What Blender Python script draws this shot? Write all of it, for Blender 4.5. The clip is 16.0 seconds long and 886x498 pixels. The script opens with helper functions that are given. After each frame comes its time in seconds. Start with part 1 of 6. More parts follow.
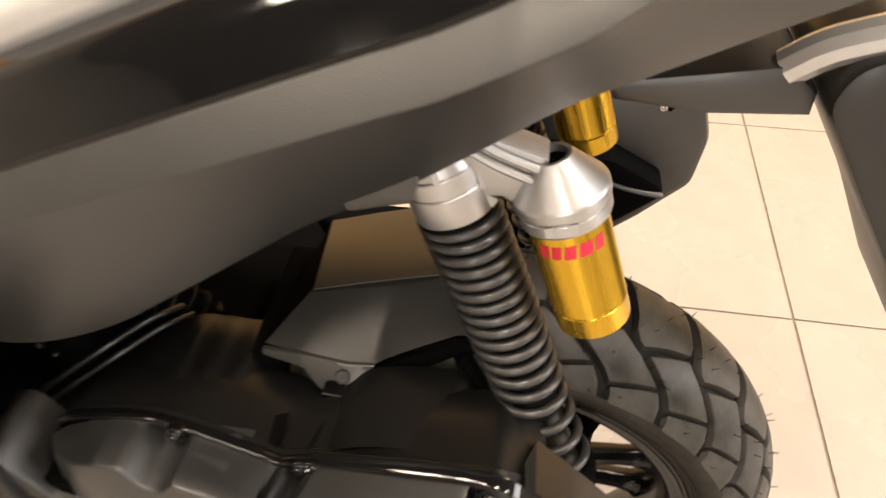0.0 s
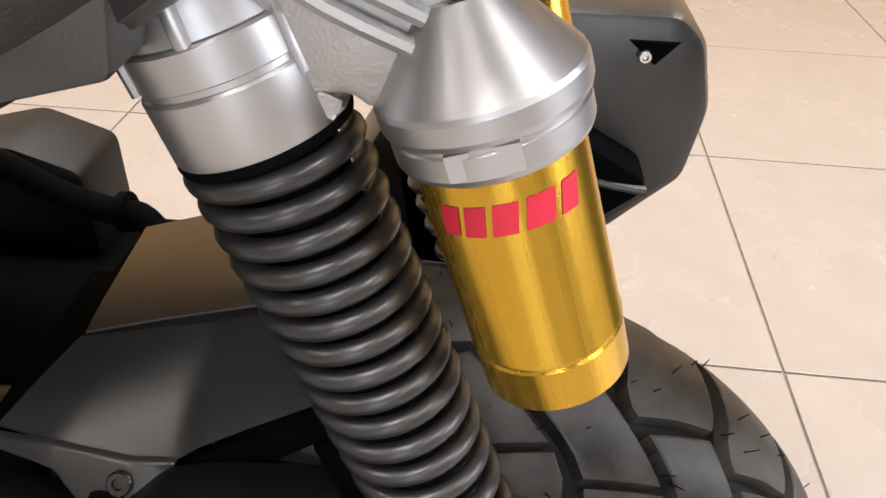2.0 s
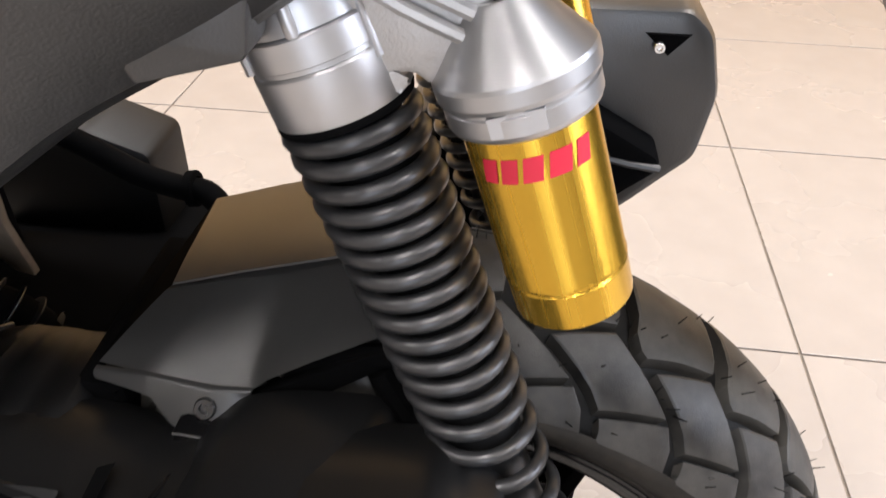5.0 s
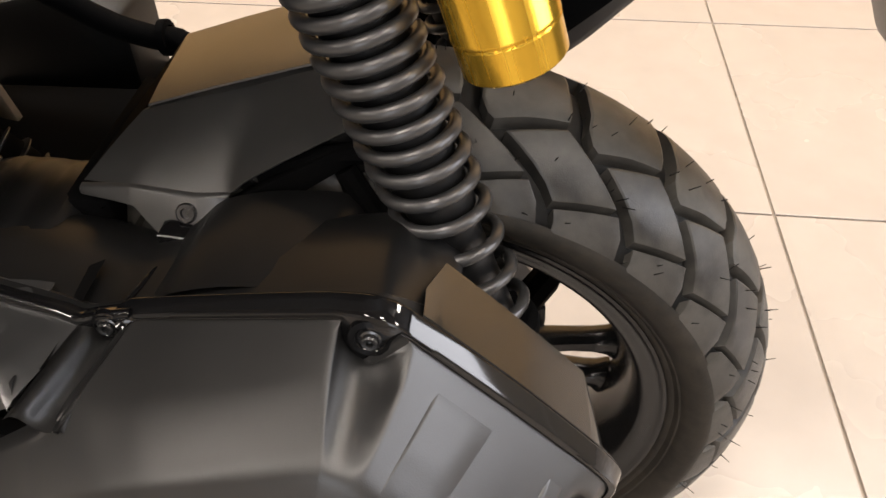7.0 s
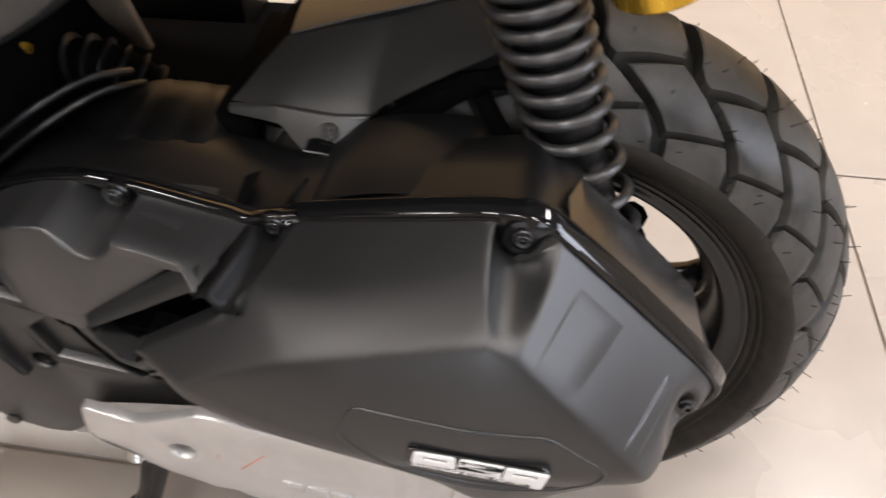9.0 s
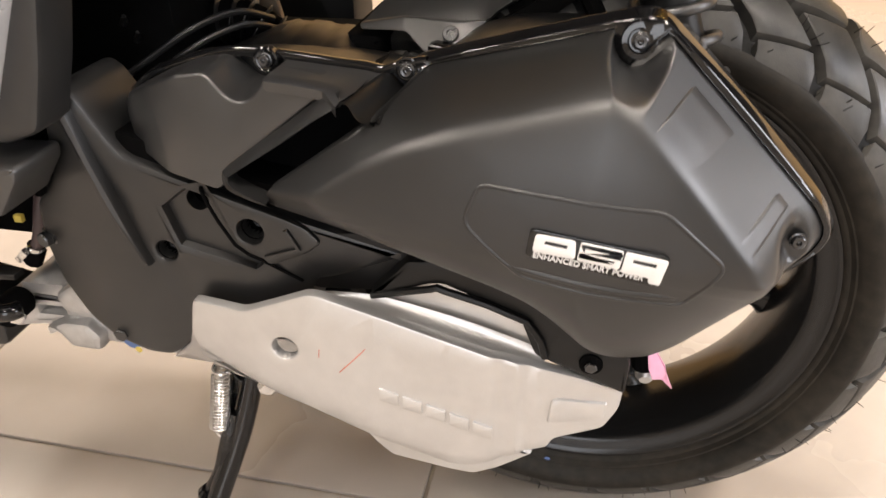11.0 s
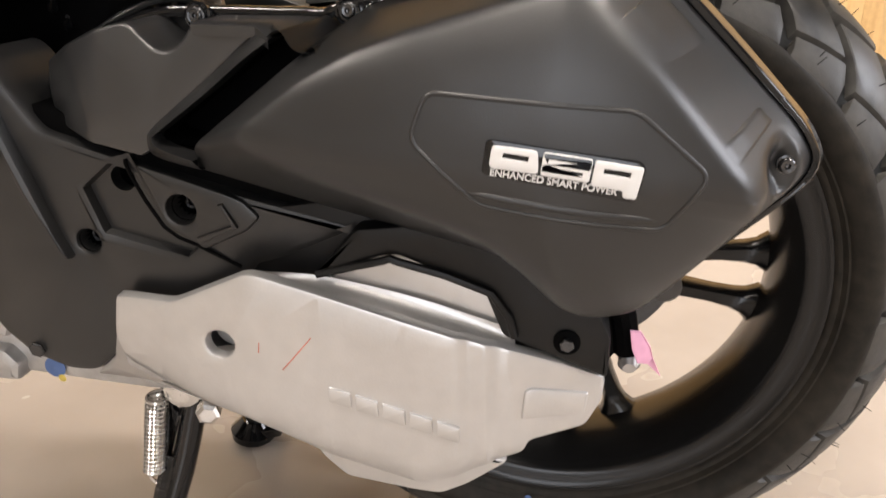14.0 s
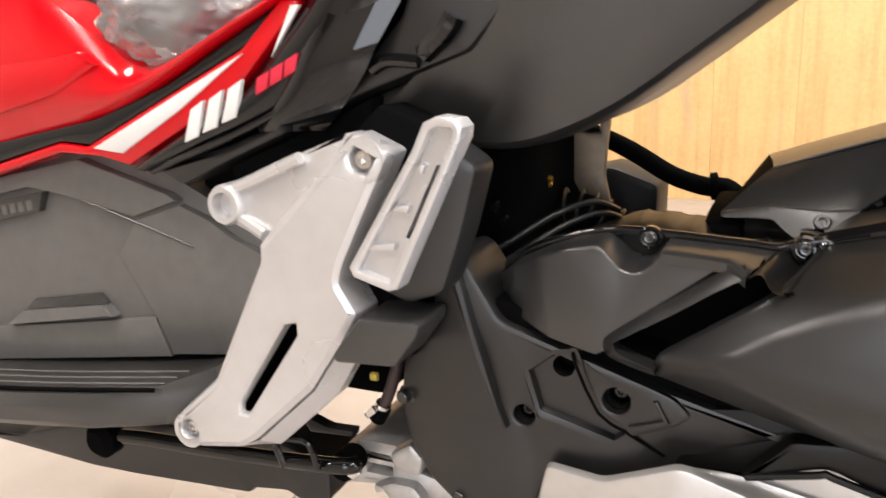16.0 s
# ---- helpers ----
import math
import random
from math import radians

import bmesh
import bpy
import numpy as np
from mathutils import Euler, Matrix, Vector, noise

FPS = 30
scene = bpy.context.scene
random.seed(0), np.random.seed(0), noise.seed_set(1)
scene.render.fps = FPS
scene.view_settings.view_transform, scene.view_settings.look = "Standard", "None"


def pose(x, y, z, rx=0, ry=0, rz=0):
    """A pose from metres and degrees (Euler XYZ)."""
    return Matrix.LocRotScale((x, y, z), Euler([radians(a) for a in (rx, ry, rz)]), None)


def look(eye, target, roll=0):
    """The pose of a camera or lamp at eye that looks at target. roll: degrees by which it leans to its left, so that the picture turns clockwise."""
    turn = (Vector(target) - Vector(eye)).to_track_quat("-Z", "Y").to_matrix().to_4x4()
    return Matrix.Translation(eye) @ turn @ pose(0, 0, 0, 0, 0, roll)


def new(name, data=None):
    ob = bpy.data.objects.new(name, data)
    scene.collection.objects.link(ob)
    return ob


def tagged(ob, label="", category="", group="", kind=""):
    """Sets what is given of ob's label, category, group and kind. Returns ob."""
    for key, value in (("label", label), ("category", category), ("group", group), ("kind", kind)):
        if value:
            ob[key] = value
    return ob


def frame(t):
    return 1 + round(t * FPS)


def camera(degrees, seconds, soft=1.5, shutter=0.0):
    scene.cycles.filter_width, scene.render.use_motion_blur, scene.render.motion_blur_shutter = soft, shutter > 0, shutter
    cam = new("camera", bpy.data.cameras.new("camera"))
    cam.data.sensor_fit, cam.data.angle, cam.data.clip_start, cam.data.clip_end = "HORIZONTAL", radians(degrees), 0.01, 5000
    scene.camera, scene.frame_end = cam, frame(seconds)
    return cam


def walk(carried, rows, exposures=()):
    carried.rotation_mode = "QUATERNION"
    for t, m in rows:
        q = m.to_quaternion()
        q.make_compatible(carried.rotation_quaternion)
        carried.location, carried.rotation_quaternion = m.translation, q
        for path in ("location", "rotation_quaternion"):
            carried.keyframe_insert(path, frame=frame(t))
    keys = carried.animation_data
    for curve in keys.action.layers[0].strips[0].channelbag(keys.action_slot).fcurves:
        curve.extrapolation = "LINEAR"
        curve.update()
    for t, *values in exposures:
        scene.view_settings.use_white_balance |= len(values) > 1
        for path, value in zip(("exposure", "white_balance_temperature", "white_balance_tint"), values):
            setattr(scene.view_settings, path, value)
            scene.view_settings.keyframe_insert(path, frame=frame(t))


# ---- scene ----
from mathutils.bvhtree import BVHTree

cam = camera(60.40, 16.0, soft=1.5, shutter=0.5)
PATH = [
    (0, (0.0158, -0.4051, 0.9224), (-0.0854, 0.3365, 0.2592), -0.19),
    (0.5, (0.0506, -0.3245, 0.8387), (-0.0582, 0.4292, 0.1906), 0.47),
    (1, (0.0357, -0.2782, 0.7747), (-0.0555, 0.4959, 0.1483), 0.54),
    (1.5, (0.0337, -0.2501, 0.7536), (-0.0226, 0.5420, 0.1458), 1.70),
    (2, (0.0357, -0.2445, 0.7516), (-0.0058, 0.5545, 0.1517), 2.18),
    (2.5, (0.0370, -0.2396, 0.7479), (-0.0052, 0.5610, 0.1501), 2.21),
    (3, (0.0363, -0.2388, 0.7498), (-0.0109, 0.5664, 0.1586), 2.29),
    (3.2, (0.0314, -0.2433, 0.7577), (-0.0163, 0.5678, 0.1748), 2.07),
    (5.3, (0.0345, -0.3180, 0.7715), (-0.0469, 0.4644, 0.1541), 0.53),
    (5.5, (0.0336, -0.3326, 0.7680), (-0.0484, 0.4415, 0.1402), 0.10),
    (6, (0.0327, -0.3565, 0.7492), (-0.0431, 0.3969, 0.0959), -0.22),
    (6.5, (0.0466, -0.3623, 0.7391), (-0.0216, 0.3732, 0.0650), -0.54),
    (7, (0.0568, -0.3557, 0.7418), (-0.0050, 0.3665, 0.0530), -0.70),
    (7.5, (0.0618, -0.3501, 0.7344), (0.0029, 0.3627, 0.0355), -0.89),
    (8, (0.0577, -0.3543, 0.7328), (0.0009, 0.3479, 0.0231), -0.44),
    (8.5, (0.0467, -0.3715, 0.7295), (-0.0224, 0.3243, 0.0146), -0.32),
    (9, (0.0053, -0.4070, 0.7509), (-0.0846, 0.2793, 0.0291), -0.57),
    (9.5, (-0.0334, -0.4466, 0.7901), (-0.1500, 0.2415, 0.0740), -0.59),
    (10, (-0.0228, -0.5154, 0.7889), (-0.1839, 0.1991, 0.1081), -0.99),
    (10.2, (-0.0195, -0.5368, 0.7575), (-0.1909, 0.2028, 0.1065), -1.31),
    (12.3, (-0.0088, -0.5634, 0.5249), (-0.1621, 0.3451, 0.1363), -1.88),
    (12.5, (-0.0098, -0.5589, 0.5232), (-0.1578, 0.3453, 0.1227), -1.87),
    (13, (-0.0229, -0.5575, 0.5017), (-0.1657, 0.3459, 0.0974), -1.90),
    (13.5, (-0.0244, -0.5583, 0.4914), (-0.1661, 0.3519, 0.1022), -1.67),
    (14, (-0.0019, -0.5502, 0.5111), (-0.1553, 0.3606, 0.1279), -1.86),
    (14.5, (-0.0253, -0.5652, 0.5317), (-0.1957, 0.3506, 0.1681), -1.83),
    (15, (-0.0853, -0.5953, 0.5707), (-0.3640, 0.3089, 0.2471), -2.60),
    (15.5, (-0.1166, -0.6135, 0.5841), (-0.4822, 0.2745, 0.3051), -2.90),
    (16, (-0.1267, -0.6292, 0.5983), (-0.5411, 0.2457, 0.3479), -2.50),
]
walk(cam, [(t, look(eye, target, roll)) for t, eye, target, roll in PATH], ((0.0, 0.3, 7900, 10), (1.0, 0.15, 7300, 10), (2.0, 0.05, 6500, 10), (3.0, 0.02, 6650, 10), (5.5, 0.26, 6150, 10), (6.5, 0.36, 6750, 10), (7.0, 0.2, 6950, 10), (8.5, 0.0, 6400, 10), (9.5, 0.1, 6600, 10), (10.0, 0.48, 6900, 10), (12.5, 0.25, 7050, 10), (13.5, 0.15, 7000, 10), (14.0, 0.15, 6850, 10), (14.5, 0.08, 6500, 10), (15.0, 0.12, 6550, 10), (15.5, 0.33, 6600, 10), (16.0, 0.4, 6700, 10)))

# ---- light ----
world = bpy.data.worlds.new("world")
scene.world = world
world.use_nodes = True
world.node_tree.nodes["Background"].inputs[0].default_value = (1.0, 0.93, 0.84, 1)
world.node_tree.nodes["Background"].inputs[1].default_value = 0.06


def ceiling_panel(x, y, sx, sy, power, color=(1.0, 0.93, 0.88)):
    data = bpy.data.lights.new("panel_light", "AREA")
    data.shape, data.size, data.size_y, data.energy, data.color = "RECTANGLE", sx, sy, power, color
    ob = new("panel_light", data)
    ob.location = (x, y, CEILING - 0.05)
    return ob


CEILING = 2.9
LAMPS = [(x, y, 0.40, 0.40, p * 1.04) for x in (-2.3, -0.35, 1.6) for y, p in ((-2.3, 18), (-0.9, 31), (0.5, 31), (1.35, 27))]
for lx, ly, sx, sy, p in LAMPS:
    ceiling_panel(lx, ly, sx, sy, p)
# daylight through the shop window behind the scooter's tail
day = bpy.data.lights.new("window_light", "AREA")
day.shape, day.size, day.size_y, day.energy, day.color = "RECTANGLE", 3.0, 1.9, 185, (0.84, 0.88, 1.0)
day_lamp = new("window_light", day)
day_lamp.matrix_world = look((4.12, -0.3, 1.65), (0, -0.2, 0.9))


# a second window behind the camera
street = bpy.data.lights.new("window_light", "AREA")
street.shape, street.size, street.size_y, street.energy, street.color = "RECTANGLE", 1.2, 1.9, 27, (0.80, 0.87, 1.0)
street_lamp = new("window_light", street)
street_lamp.matrix_world = look((0.2, -3.52, 1.25), (0.15, 0, 1.0))


# ---- materials ----
def material(name, color, rough=0.5, metal=0.0, coat=0.0, vary=0.12, grain=60.0, bump=0.0, bump_scale=400.0, rough_vary=0.08, stain=None, stain_scale=9.0, random=0.0, spec=0.5):
    """Base colour with mottling at two scales, uneven gloss and fine relief."""
    m = bpy.data.materials.new(name)
    m.use_nodes = True
    t = m.node_tree
    n, l = t.nodes, t.links
    b = n["Principled BSDF"]
    b.inputs["Metallic"].default_value = metal
    b.inputs["Coat Weight"].default_value = coat
    b.inputs["Coat Roughness"].default_value = 0.06
    b.inputs["Specular IOR Level"].default_value = spec
    co = n.new("ShaderNodeTexCoord")
    big, fine = n.new("ShaderNodeTexNoise"), n.new("ShaderNodeTexNoise")
    big.inputs["Scale"].default_value, big.inputs["Detail"].default_value = stain_scale, 4
    fine.inputs["Scale"].default_value, fine.inputs["Detail"].default_value = grain, 3
    l.new(co.outputs["Object"], big.inputs["Vector"])
    l.new(co.outputs["Object"], fine.inputs["Vector"])
    add = n.new("ShaderNodeMath")
    add.operation = "ADD"
    l.new(big.outputs["Fac"], add.inputs[0])
    l.new(fine.outputs["Fac"], add.inputs[1])
    ramp = n.new("ShaderNodeMapRange")
    ramp.inputs["From Min"].default_value, ramp.inputs["From Max"].default_value = 0.7, 1.3
    l.new(add.outputs[0], ramp.inputs["Value"])
    mix = n.new("ShaderNodeMix")
    mix.data_type = "RGBA"
    dark = tuple(c * (1 - vary) for c in color)
    light = stain or tuple(min(1, c * (1 + vary)) for c in color)
    mix.inputs["A"].default_value, mix.inputs["B"].default_value = (*dark, 1), (*light, 1)
    l.new(ramp.outputs["Result"], mix.inputs["Factor"])
    last = mix.outputs["Result"]
    if random:
        info, scale = n.new("ShaderNodeObjectInfo"), n.new("ShaderNodeMapRange")
        scale.inputs["To Min"].default_value, scale.inputs["To Max"].default_value = 1 - random, 1 + random
        l.new(info.outputs["Random"], scale.inputs["Value"])
        hsv = n.new("ShaderNodeHueSaturation")
        l.new(last, hsv.inputs["Color"])
        l.new(scale.outputs["Result"], hsv.inputs["Value"])
        last = hsv.outputs["Color"]
    l.new(last, b.inputs["Base Color"])
    rr = n.new("ShaderNodeMapRange")
    rr.inputs["From Min"].default_value, rr.inputs["From Max"].default_value = 0.3, 0.7
    rr.inputs["To Min"].default_value, rr.inputs["To Max"].default_value = max(0.03, rough - rough_vary), rough + rough_vary
    l.new(big.outputs["Fac"], rr.inputs["Value"])
    l.new(rr.outputs["Result"], b.inputs["Roughness"])
    if bump:
        tex, bp = n.new("ShaderNodeTexNoise"), n.new("ShaderNodeBump")
        tex.inputs["Scale"].default_value, tex.inputs["Detail"].default_value = bump_scale, 2
        bp.inputs["Strength"].default_value, bp.inputs["Distance"].default_value = bump, 0.001
        l.new(co.outputs["Object"], tex.inputs["Vector"])
        l.new(tex.outputs["Fac"], bp.inputs["Height"])
        l.new(bp.outputs["Normal"], b.inputs["Normal"])
    return m


MAT_PLASTIC = material("matte_black_plastic", (0.0095, 0.0095, 0.0097), 0.38, spec=0.70, bump=0.07, bump_scale=1500, rough_vary=0.05)
MAT_SATIN = material("satin_grey_plastic", (0.016, 0.016, 0.0165), 0.36, spec=1.0, bump=0.06, bump_scale=1500, rough_vary=0.04)
MAT_GLOSS = material("glossy_black_plastic", (0.004, 0.004, 0.0044), 0.055, spec=0.55, rough_vary=0.03)
MAT_CASE = material("black_cast_case_paint", (0.006, 0.006, 0.0062), 0.36, spec=0.34, rough_vary=0.04)
MAT_BACK = material("deep_black_plastic", (0.0035, 0.0035, 0.0037), 0.48, spec=0.35, bump=0.05, bump_scale=1400)
MAT_CASEWALL = material("glossy_dark_grey_paint", (0.012, 0.0118, 0.0118), 0.11, spec=0.7, rough_vary=0.03)
# for black parts, and for shade painted into slots, wells and gaps
MAT_DARK = material("black_parts_and_shade", (0.0035, 0.0035, 0.0037), 0.8, spec=0.02)
MAT_PANEL = material("dark_grey_body_plastic", (0.019, 0.0187, 0.0184), 0.36, spec=1.0, bump=0.15, bump_scale=900, rough_vary=0.05)
MAT_HUGGER = material("satin_grey_mudguard_plastic", (0.034, 0.0335, 0.033), 0.34, spec=1.0, bump=0.08, bump_scale=1200, rough_vary=0.05)
MAT_GREY = material("grey_grained_plastic", (0.10, 0.097, 0.093), 0.42, spec=0.8, bump=0.12, bump_scale=900, rough_vary=0.05)
MAT_SILVER = material("silver_painted_metal", (0.62, 0.61, 0.60), 0.39, metal=0.74, vary=0.05, bump=0.1, bump_scale=600)
MAT_PALE = material("pale_silver_paint", (0.62, 0.615, 0.62), 0.30, metal=0.55, vary=0.04, spec=0.7)
MAT_CAST = material("cast_aluminium", (0.55, 0.55, 0.55), 0.45, metal=0.8, vary=0.2, bump=0.4, bump_scale=300)
MAT_ALU = material("turned_aluminium", (0.54, 0.54, 0.545), 0.37, metal=0.92, vary=0.06, rough_vary=0.05, bump=0.05, bump_scale=2600)
MAT_CASTALU = material("fine_cast_aluminium", (0.50, 0.495, 0.49), 0.46, metal=0.85, vary=0.08, bump=0.25, bump_scale=900, rough_vary=0.05)
MAT_CHROME = material("zinc_plated_steel", (0.75, 0.74, 0.72), 0.22, metal=1.0, vary=0.08)
MAT_BOLT = material("black_oxide_steel", (0.085, 0.085, 0.087), 0.26, metal=0.9)
MAT_GOLD = material("gold_anodised_aluminium", (0.70, 0.42, 0.048), 0.25, metal=0.9, vary=0.05, rough_vary=0.06)


def brushed(m, axis, amount=0.07):
    """Fine drawn lines along an axis: uneven gloss and relief round the body."""
    n, l = m.node_tree.nodes, m.node_tree.links
    b = n["Principled BSDF"]
    co, mp, tex, rr, bp = n.new("ShaderNodeTexCoord"), n.new("ShaderNodeMapping"), n.new("ShaderNodeTexNoise"), n.new("ShaderNodeMapRange"), n.new("ShaderNodeBump")
    turn = Vector(axis).to_track_quat("Z", "Y").inverted().to_euler()
    mp.inputs["Rotation"].default_value = turn
    long = n.new("ShaderNodeMapping")
    long.inputs["Scale"].default_value = (1, 1, 0.004)
    tex.inputs["Scale"].default_value, tex.inputs["Detail"].default_value = 260, 4
    rr.inputs["From Min"].default_value, rr.inputs["From Max"].default_value = 0.35, 0.65
    rr.inputs["To Min"].default_value, rr.inputs["To Max"].default_value = 0.18, 0.18 + 2.2 * amount
    bp.inputs["Strength"].default_value, bp.inputs["Distance"].default_value = amount * 2.5, 0.0006
    l.new(co.outputs["Object"], mp.inputs["Vector"])
    l.new(mp.outputs["Vector"], long.inputs["Vector"])
    l.new(long.outputs["Vector"], tex.inputs["Vector"])
    l.new(tex.outputs["Fac"], rr.inputs["Value"])
    l.new(rr.outputs["Result"], b.inputs["Roughness"])
    l.new(tex.outputs["Fac"], bp.inputs["Height"])
    l.new(bp.outputs["Normal"], b.inputs["Normal"])


brushed(MAT_GOLD, (-0.32, 0.02, 1.0))
MAT_SPRING = material("grey_coated_spring_steel", (0.024, 0.024, 0.0248), 0.30, vary=0.15, rough_vary=0.05, spec=0.7)
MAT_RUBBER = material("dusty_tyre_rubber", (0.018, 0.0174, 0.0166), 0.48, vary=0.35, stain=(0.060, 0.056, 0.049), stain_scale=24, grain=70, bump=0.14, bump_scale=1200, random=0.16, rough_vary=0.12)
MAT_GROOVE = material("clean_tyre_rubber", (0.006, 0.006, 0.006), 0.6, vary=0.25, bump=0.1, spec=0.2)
MAT_RIM = material("satin_black_alloy", (0.007, 0.007, 0.0072), 0.22, rough_vary=0.05, spec=0.38)
MAT_FLANK = material("dusty_side_wall_rubber", (0.012, 0.0105, 0.0085), 0.6, vary=0.3, stain=(0.026, 0.022, 0.017), stain_scale=20, grain=90, bump=0.15, bump_scale=500, spec=0.22)
MAT_RED = material("glossy_red_paint", (0.60, 0.001, 0.007), 0.16, coat=0.25, vary=0.04, spec=0.4, rough_vary=0.04)
MAT_WHITE = material("white_decal", (0.72, 0.71, 0.70), 0.35, vary=0.03)
MAT_REDDECAL = material("red_decal", (0.62, 0.02, 0.05), 0.4, vary=0.05)
MAT_PEN = material("faded_red_ink", (0.50, 0.17, 0.12), 0.5, vary=0.3)
MAT_PINK = material("pink_ribbon", (0.72, 0.36, 0.50), 0.6, vary=0.15)
MAT_BLUE = material("blue_paint_mark", (0.09, 0.16, 0.36), 0.5)
# grey metal whose brown reflection is mixed into the base colour
MAT_TAB = material("steel_with_brown_reflection", (0.26, 0.205, 0.15), 0.42, metal=0.6, vary=0.25, bump=0.2, bump_scale=300)
MAT_HOSE = material("purple_brown_rubber", (0.055, 0.034, 0.036), 0.5, vary=0.2)
MAT_YELLOW = material("yellow_paint_mark", (0.65, 0.50, 0.10), 0.5)
MAT_TILE = material("polished_cream_tile", (0.338, 0.303, 0.274), 0.27, vary=0.05, stain_scale=3.0, grain=14.0, rough_vary=0.03, random=0.02)
MAT_GROUT = material("beige_grout", (0.27, 0.23, 0.19), 0.85, vary=0.2)
MAT_WALLPAINT = material("off_white_wall_paint", (0.42, 0.40, 0.37), 0.7, vary=0.03, bump=0.1, bump_scale=150)
MAT_PLASTER = material("dark_ceiling_paint", (0.12, 0.118, 0.115), 0.8, vary=0.03)


def wood_material():
    m = material("pale_pine_planks", (0.61, 0.395, 0.175), 0.45, vary=0.1, random=0.03)
    t = m.node_tree
    n, l = t.nodes, t.links
    b = n["Principled BSDF"]
    co, mp, tex = n.new("ShaderNodeTexCoord"), n.new("ShaderNodeMapping"), n.new("ShaderNodeTexNoise")
    mp.inputs["Scale"].default_value = (22, 22, 1.1)
    tex.inputs["Scale"].default_value, tex.inputs["Detail"].default_value = 1.6, 6
    l.new(co.outputs["Object"], mp.inputs["Vector"])
    l.new(mp.outputs["Vector"], tex.inputs["Vector"])
    mix, ramp = n.new("ShaderNodeMix"), n.new("ShaderNodeMapRange")
    ramp.inputs["From Min"].default_value, ramp.inputs["From Max"].default_value = 0.45, 0.75
    ramp.inputs["To Max"].default_value = 0.45
    mix.data_type = "RGBA"
    mix.inputs["B"].default_value = (0.36, 0.19, 0.06, 1)
    l.new(tex.outputs["Fac"], ramp.inputs["Value"])
    l.new(ramp.outputs["Result"], mix.inputs["Factor"])
    l.new(b.inputs["Base Color"].links[0].from_socket, mix.inputs["A"])
    # grey weathered streaks that run down the boards
    geo, mp2, worn = n.new("ShaderNodeNewGeometry"), n.new("ShaderNodeMapping"), n.new("ShaderNodeTexNoise")
    mp2.inputs["Scale"].default_value = (9, 9, 1.6)
    worn.inputs["Scale"].default_value, worn.inputs["Detail"].default_value = 1.0, 5
    l.new(geo.outputs["Position"], mp2.inputs["Vector"])
    l.new(mp2.outputs["Vector"], worn.inputs["Vector"])
    grey, step = n.new("ShaderNodeMix"), n.new("ShaderNodeMapRange")
    step.inputs["From Min"].default_value, step.inputs["From Max"].default_value = 0.58, 0.74
    step.inputs["To Max"].default_value = 0.55
    grey.data_type = "RGBA"
    grey.inputs["B"].default_value = (0.36, 0.29, 0.20, 1)
    l.new(worn.outputs["Fac"], step.inputs["Value"])
    l.new(step.outputs["Result"], grey.inputs["Factor"])
    l.new(mix.outputs["Result"], grey.inputs["A"])
    l.new(grey.outputs["Result"], b.inputs["Base Color"])
    return m


MAT_WOOD = wood_material()


def film_material():
    m = bpy.data.materials.new("clear_plastic_film")
    m.use_nodes = True
    n, l = m.node_tree.nodes, m.node_tree.links
    n.remove(n["Principled BSDF"])
    clear, gloss, mix, edge = n.new("ShaderNodeBsdfTransparent"), n.new("ShaderNodeBsdfGlossy"), n.new("ShaderNodeMixShader"), n.new("ShaderNodeFresnel")
    clear.inputs["Color"].default_value = (0.80, 0.79, 0.79, 1)
    gloss.inputs["Roughness"].default_value = 0.22
    edge.inputs["IOR"].default_value = 1.6
    l.new(edge.outputs["Fac"], mix.inputs["Fac"])
    l.new(clear.outputs["BSDF"], mix.inputs[1])
    l.new(gloss.outputs["BSDF"], mix.inputs[2])
    milk, haze = n.new("ShaderNodeBsdfDiffuse"), n.new("ShaderNodeMixShader")
    milk.inputs["Color"].default_value = (0.80, 0.78, 0.78, 1)
    haze.inputs["Fac"].default_value = 0.22
    l.new(mix.outputs["Shader"], haze.inputs[1])
    l.new(milk.outputs["BSDF"], haze.inputs[2])
    l.new(haze.outputs["Shader"], n["Material Output"].inputs["Surface"])
    return m


MAT_FILM = film_material()


# ---- mesh helpers ----
def part(name, bm, mat, parent=None, label="", smooth=35):
    me = bpy.data.meshes.new(name)
    bmesh.ops.recalc_face_normals(bm, faces=bm.faces)
    bm.to_mesh(me)
    bm.free()
    me.materials.append(mat)
    if smooth:
        me.shade_smooth()
        me.set_sharp_from_angle(angle=radians(smooth))
    ob = new(name, me)
    if parent:
        ob.parent = parent
    return tagged(ob, label) if label else ob


def catmull(pts, per=4, closed=False):
    pts = [Vector(p) for p in pts]
    n, out = len(pts), []
    for i in range(n if closed else n - 1):
        if closed:
            a, b, c, d = (pts[(i + k) % n] for k in (-1, 0, 1, 2))
        else:
            a, b, c, d = pts[max(i - 1, 0)], pts[i], pts[i + 1], pts[min(i + 2, n - 1)]
        for j in range(per):
            t = j / per
            out.append(0.5 * ((2 * b) + (c - a) * t + (2 * a - 5 * b + 4 * c - d) * t * t + (3 * b - a - 3 * c + d) * t ** 3))
    if not closed:
        out.append(pts[-1])
    return out


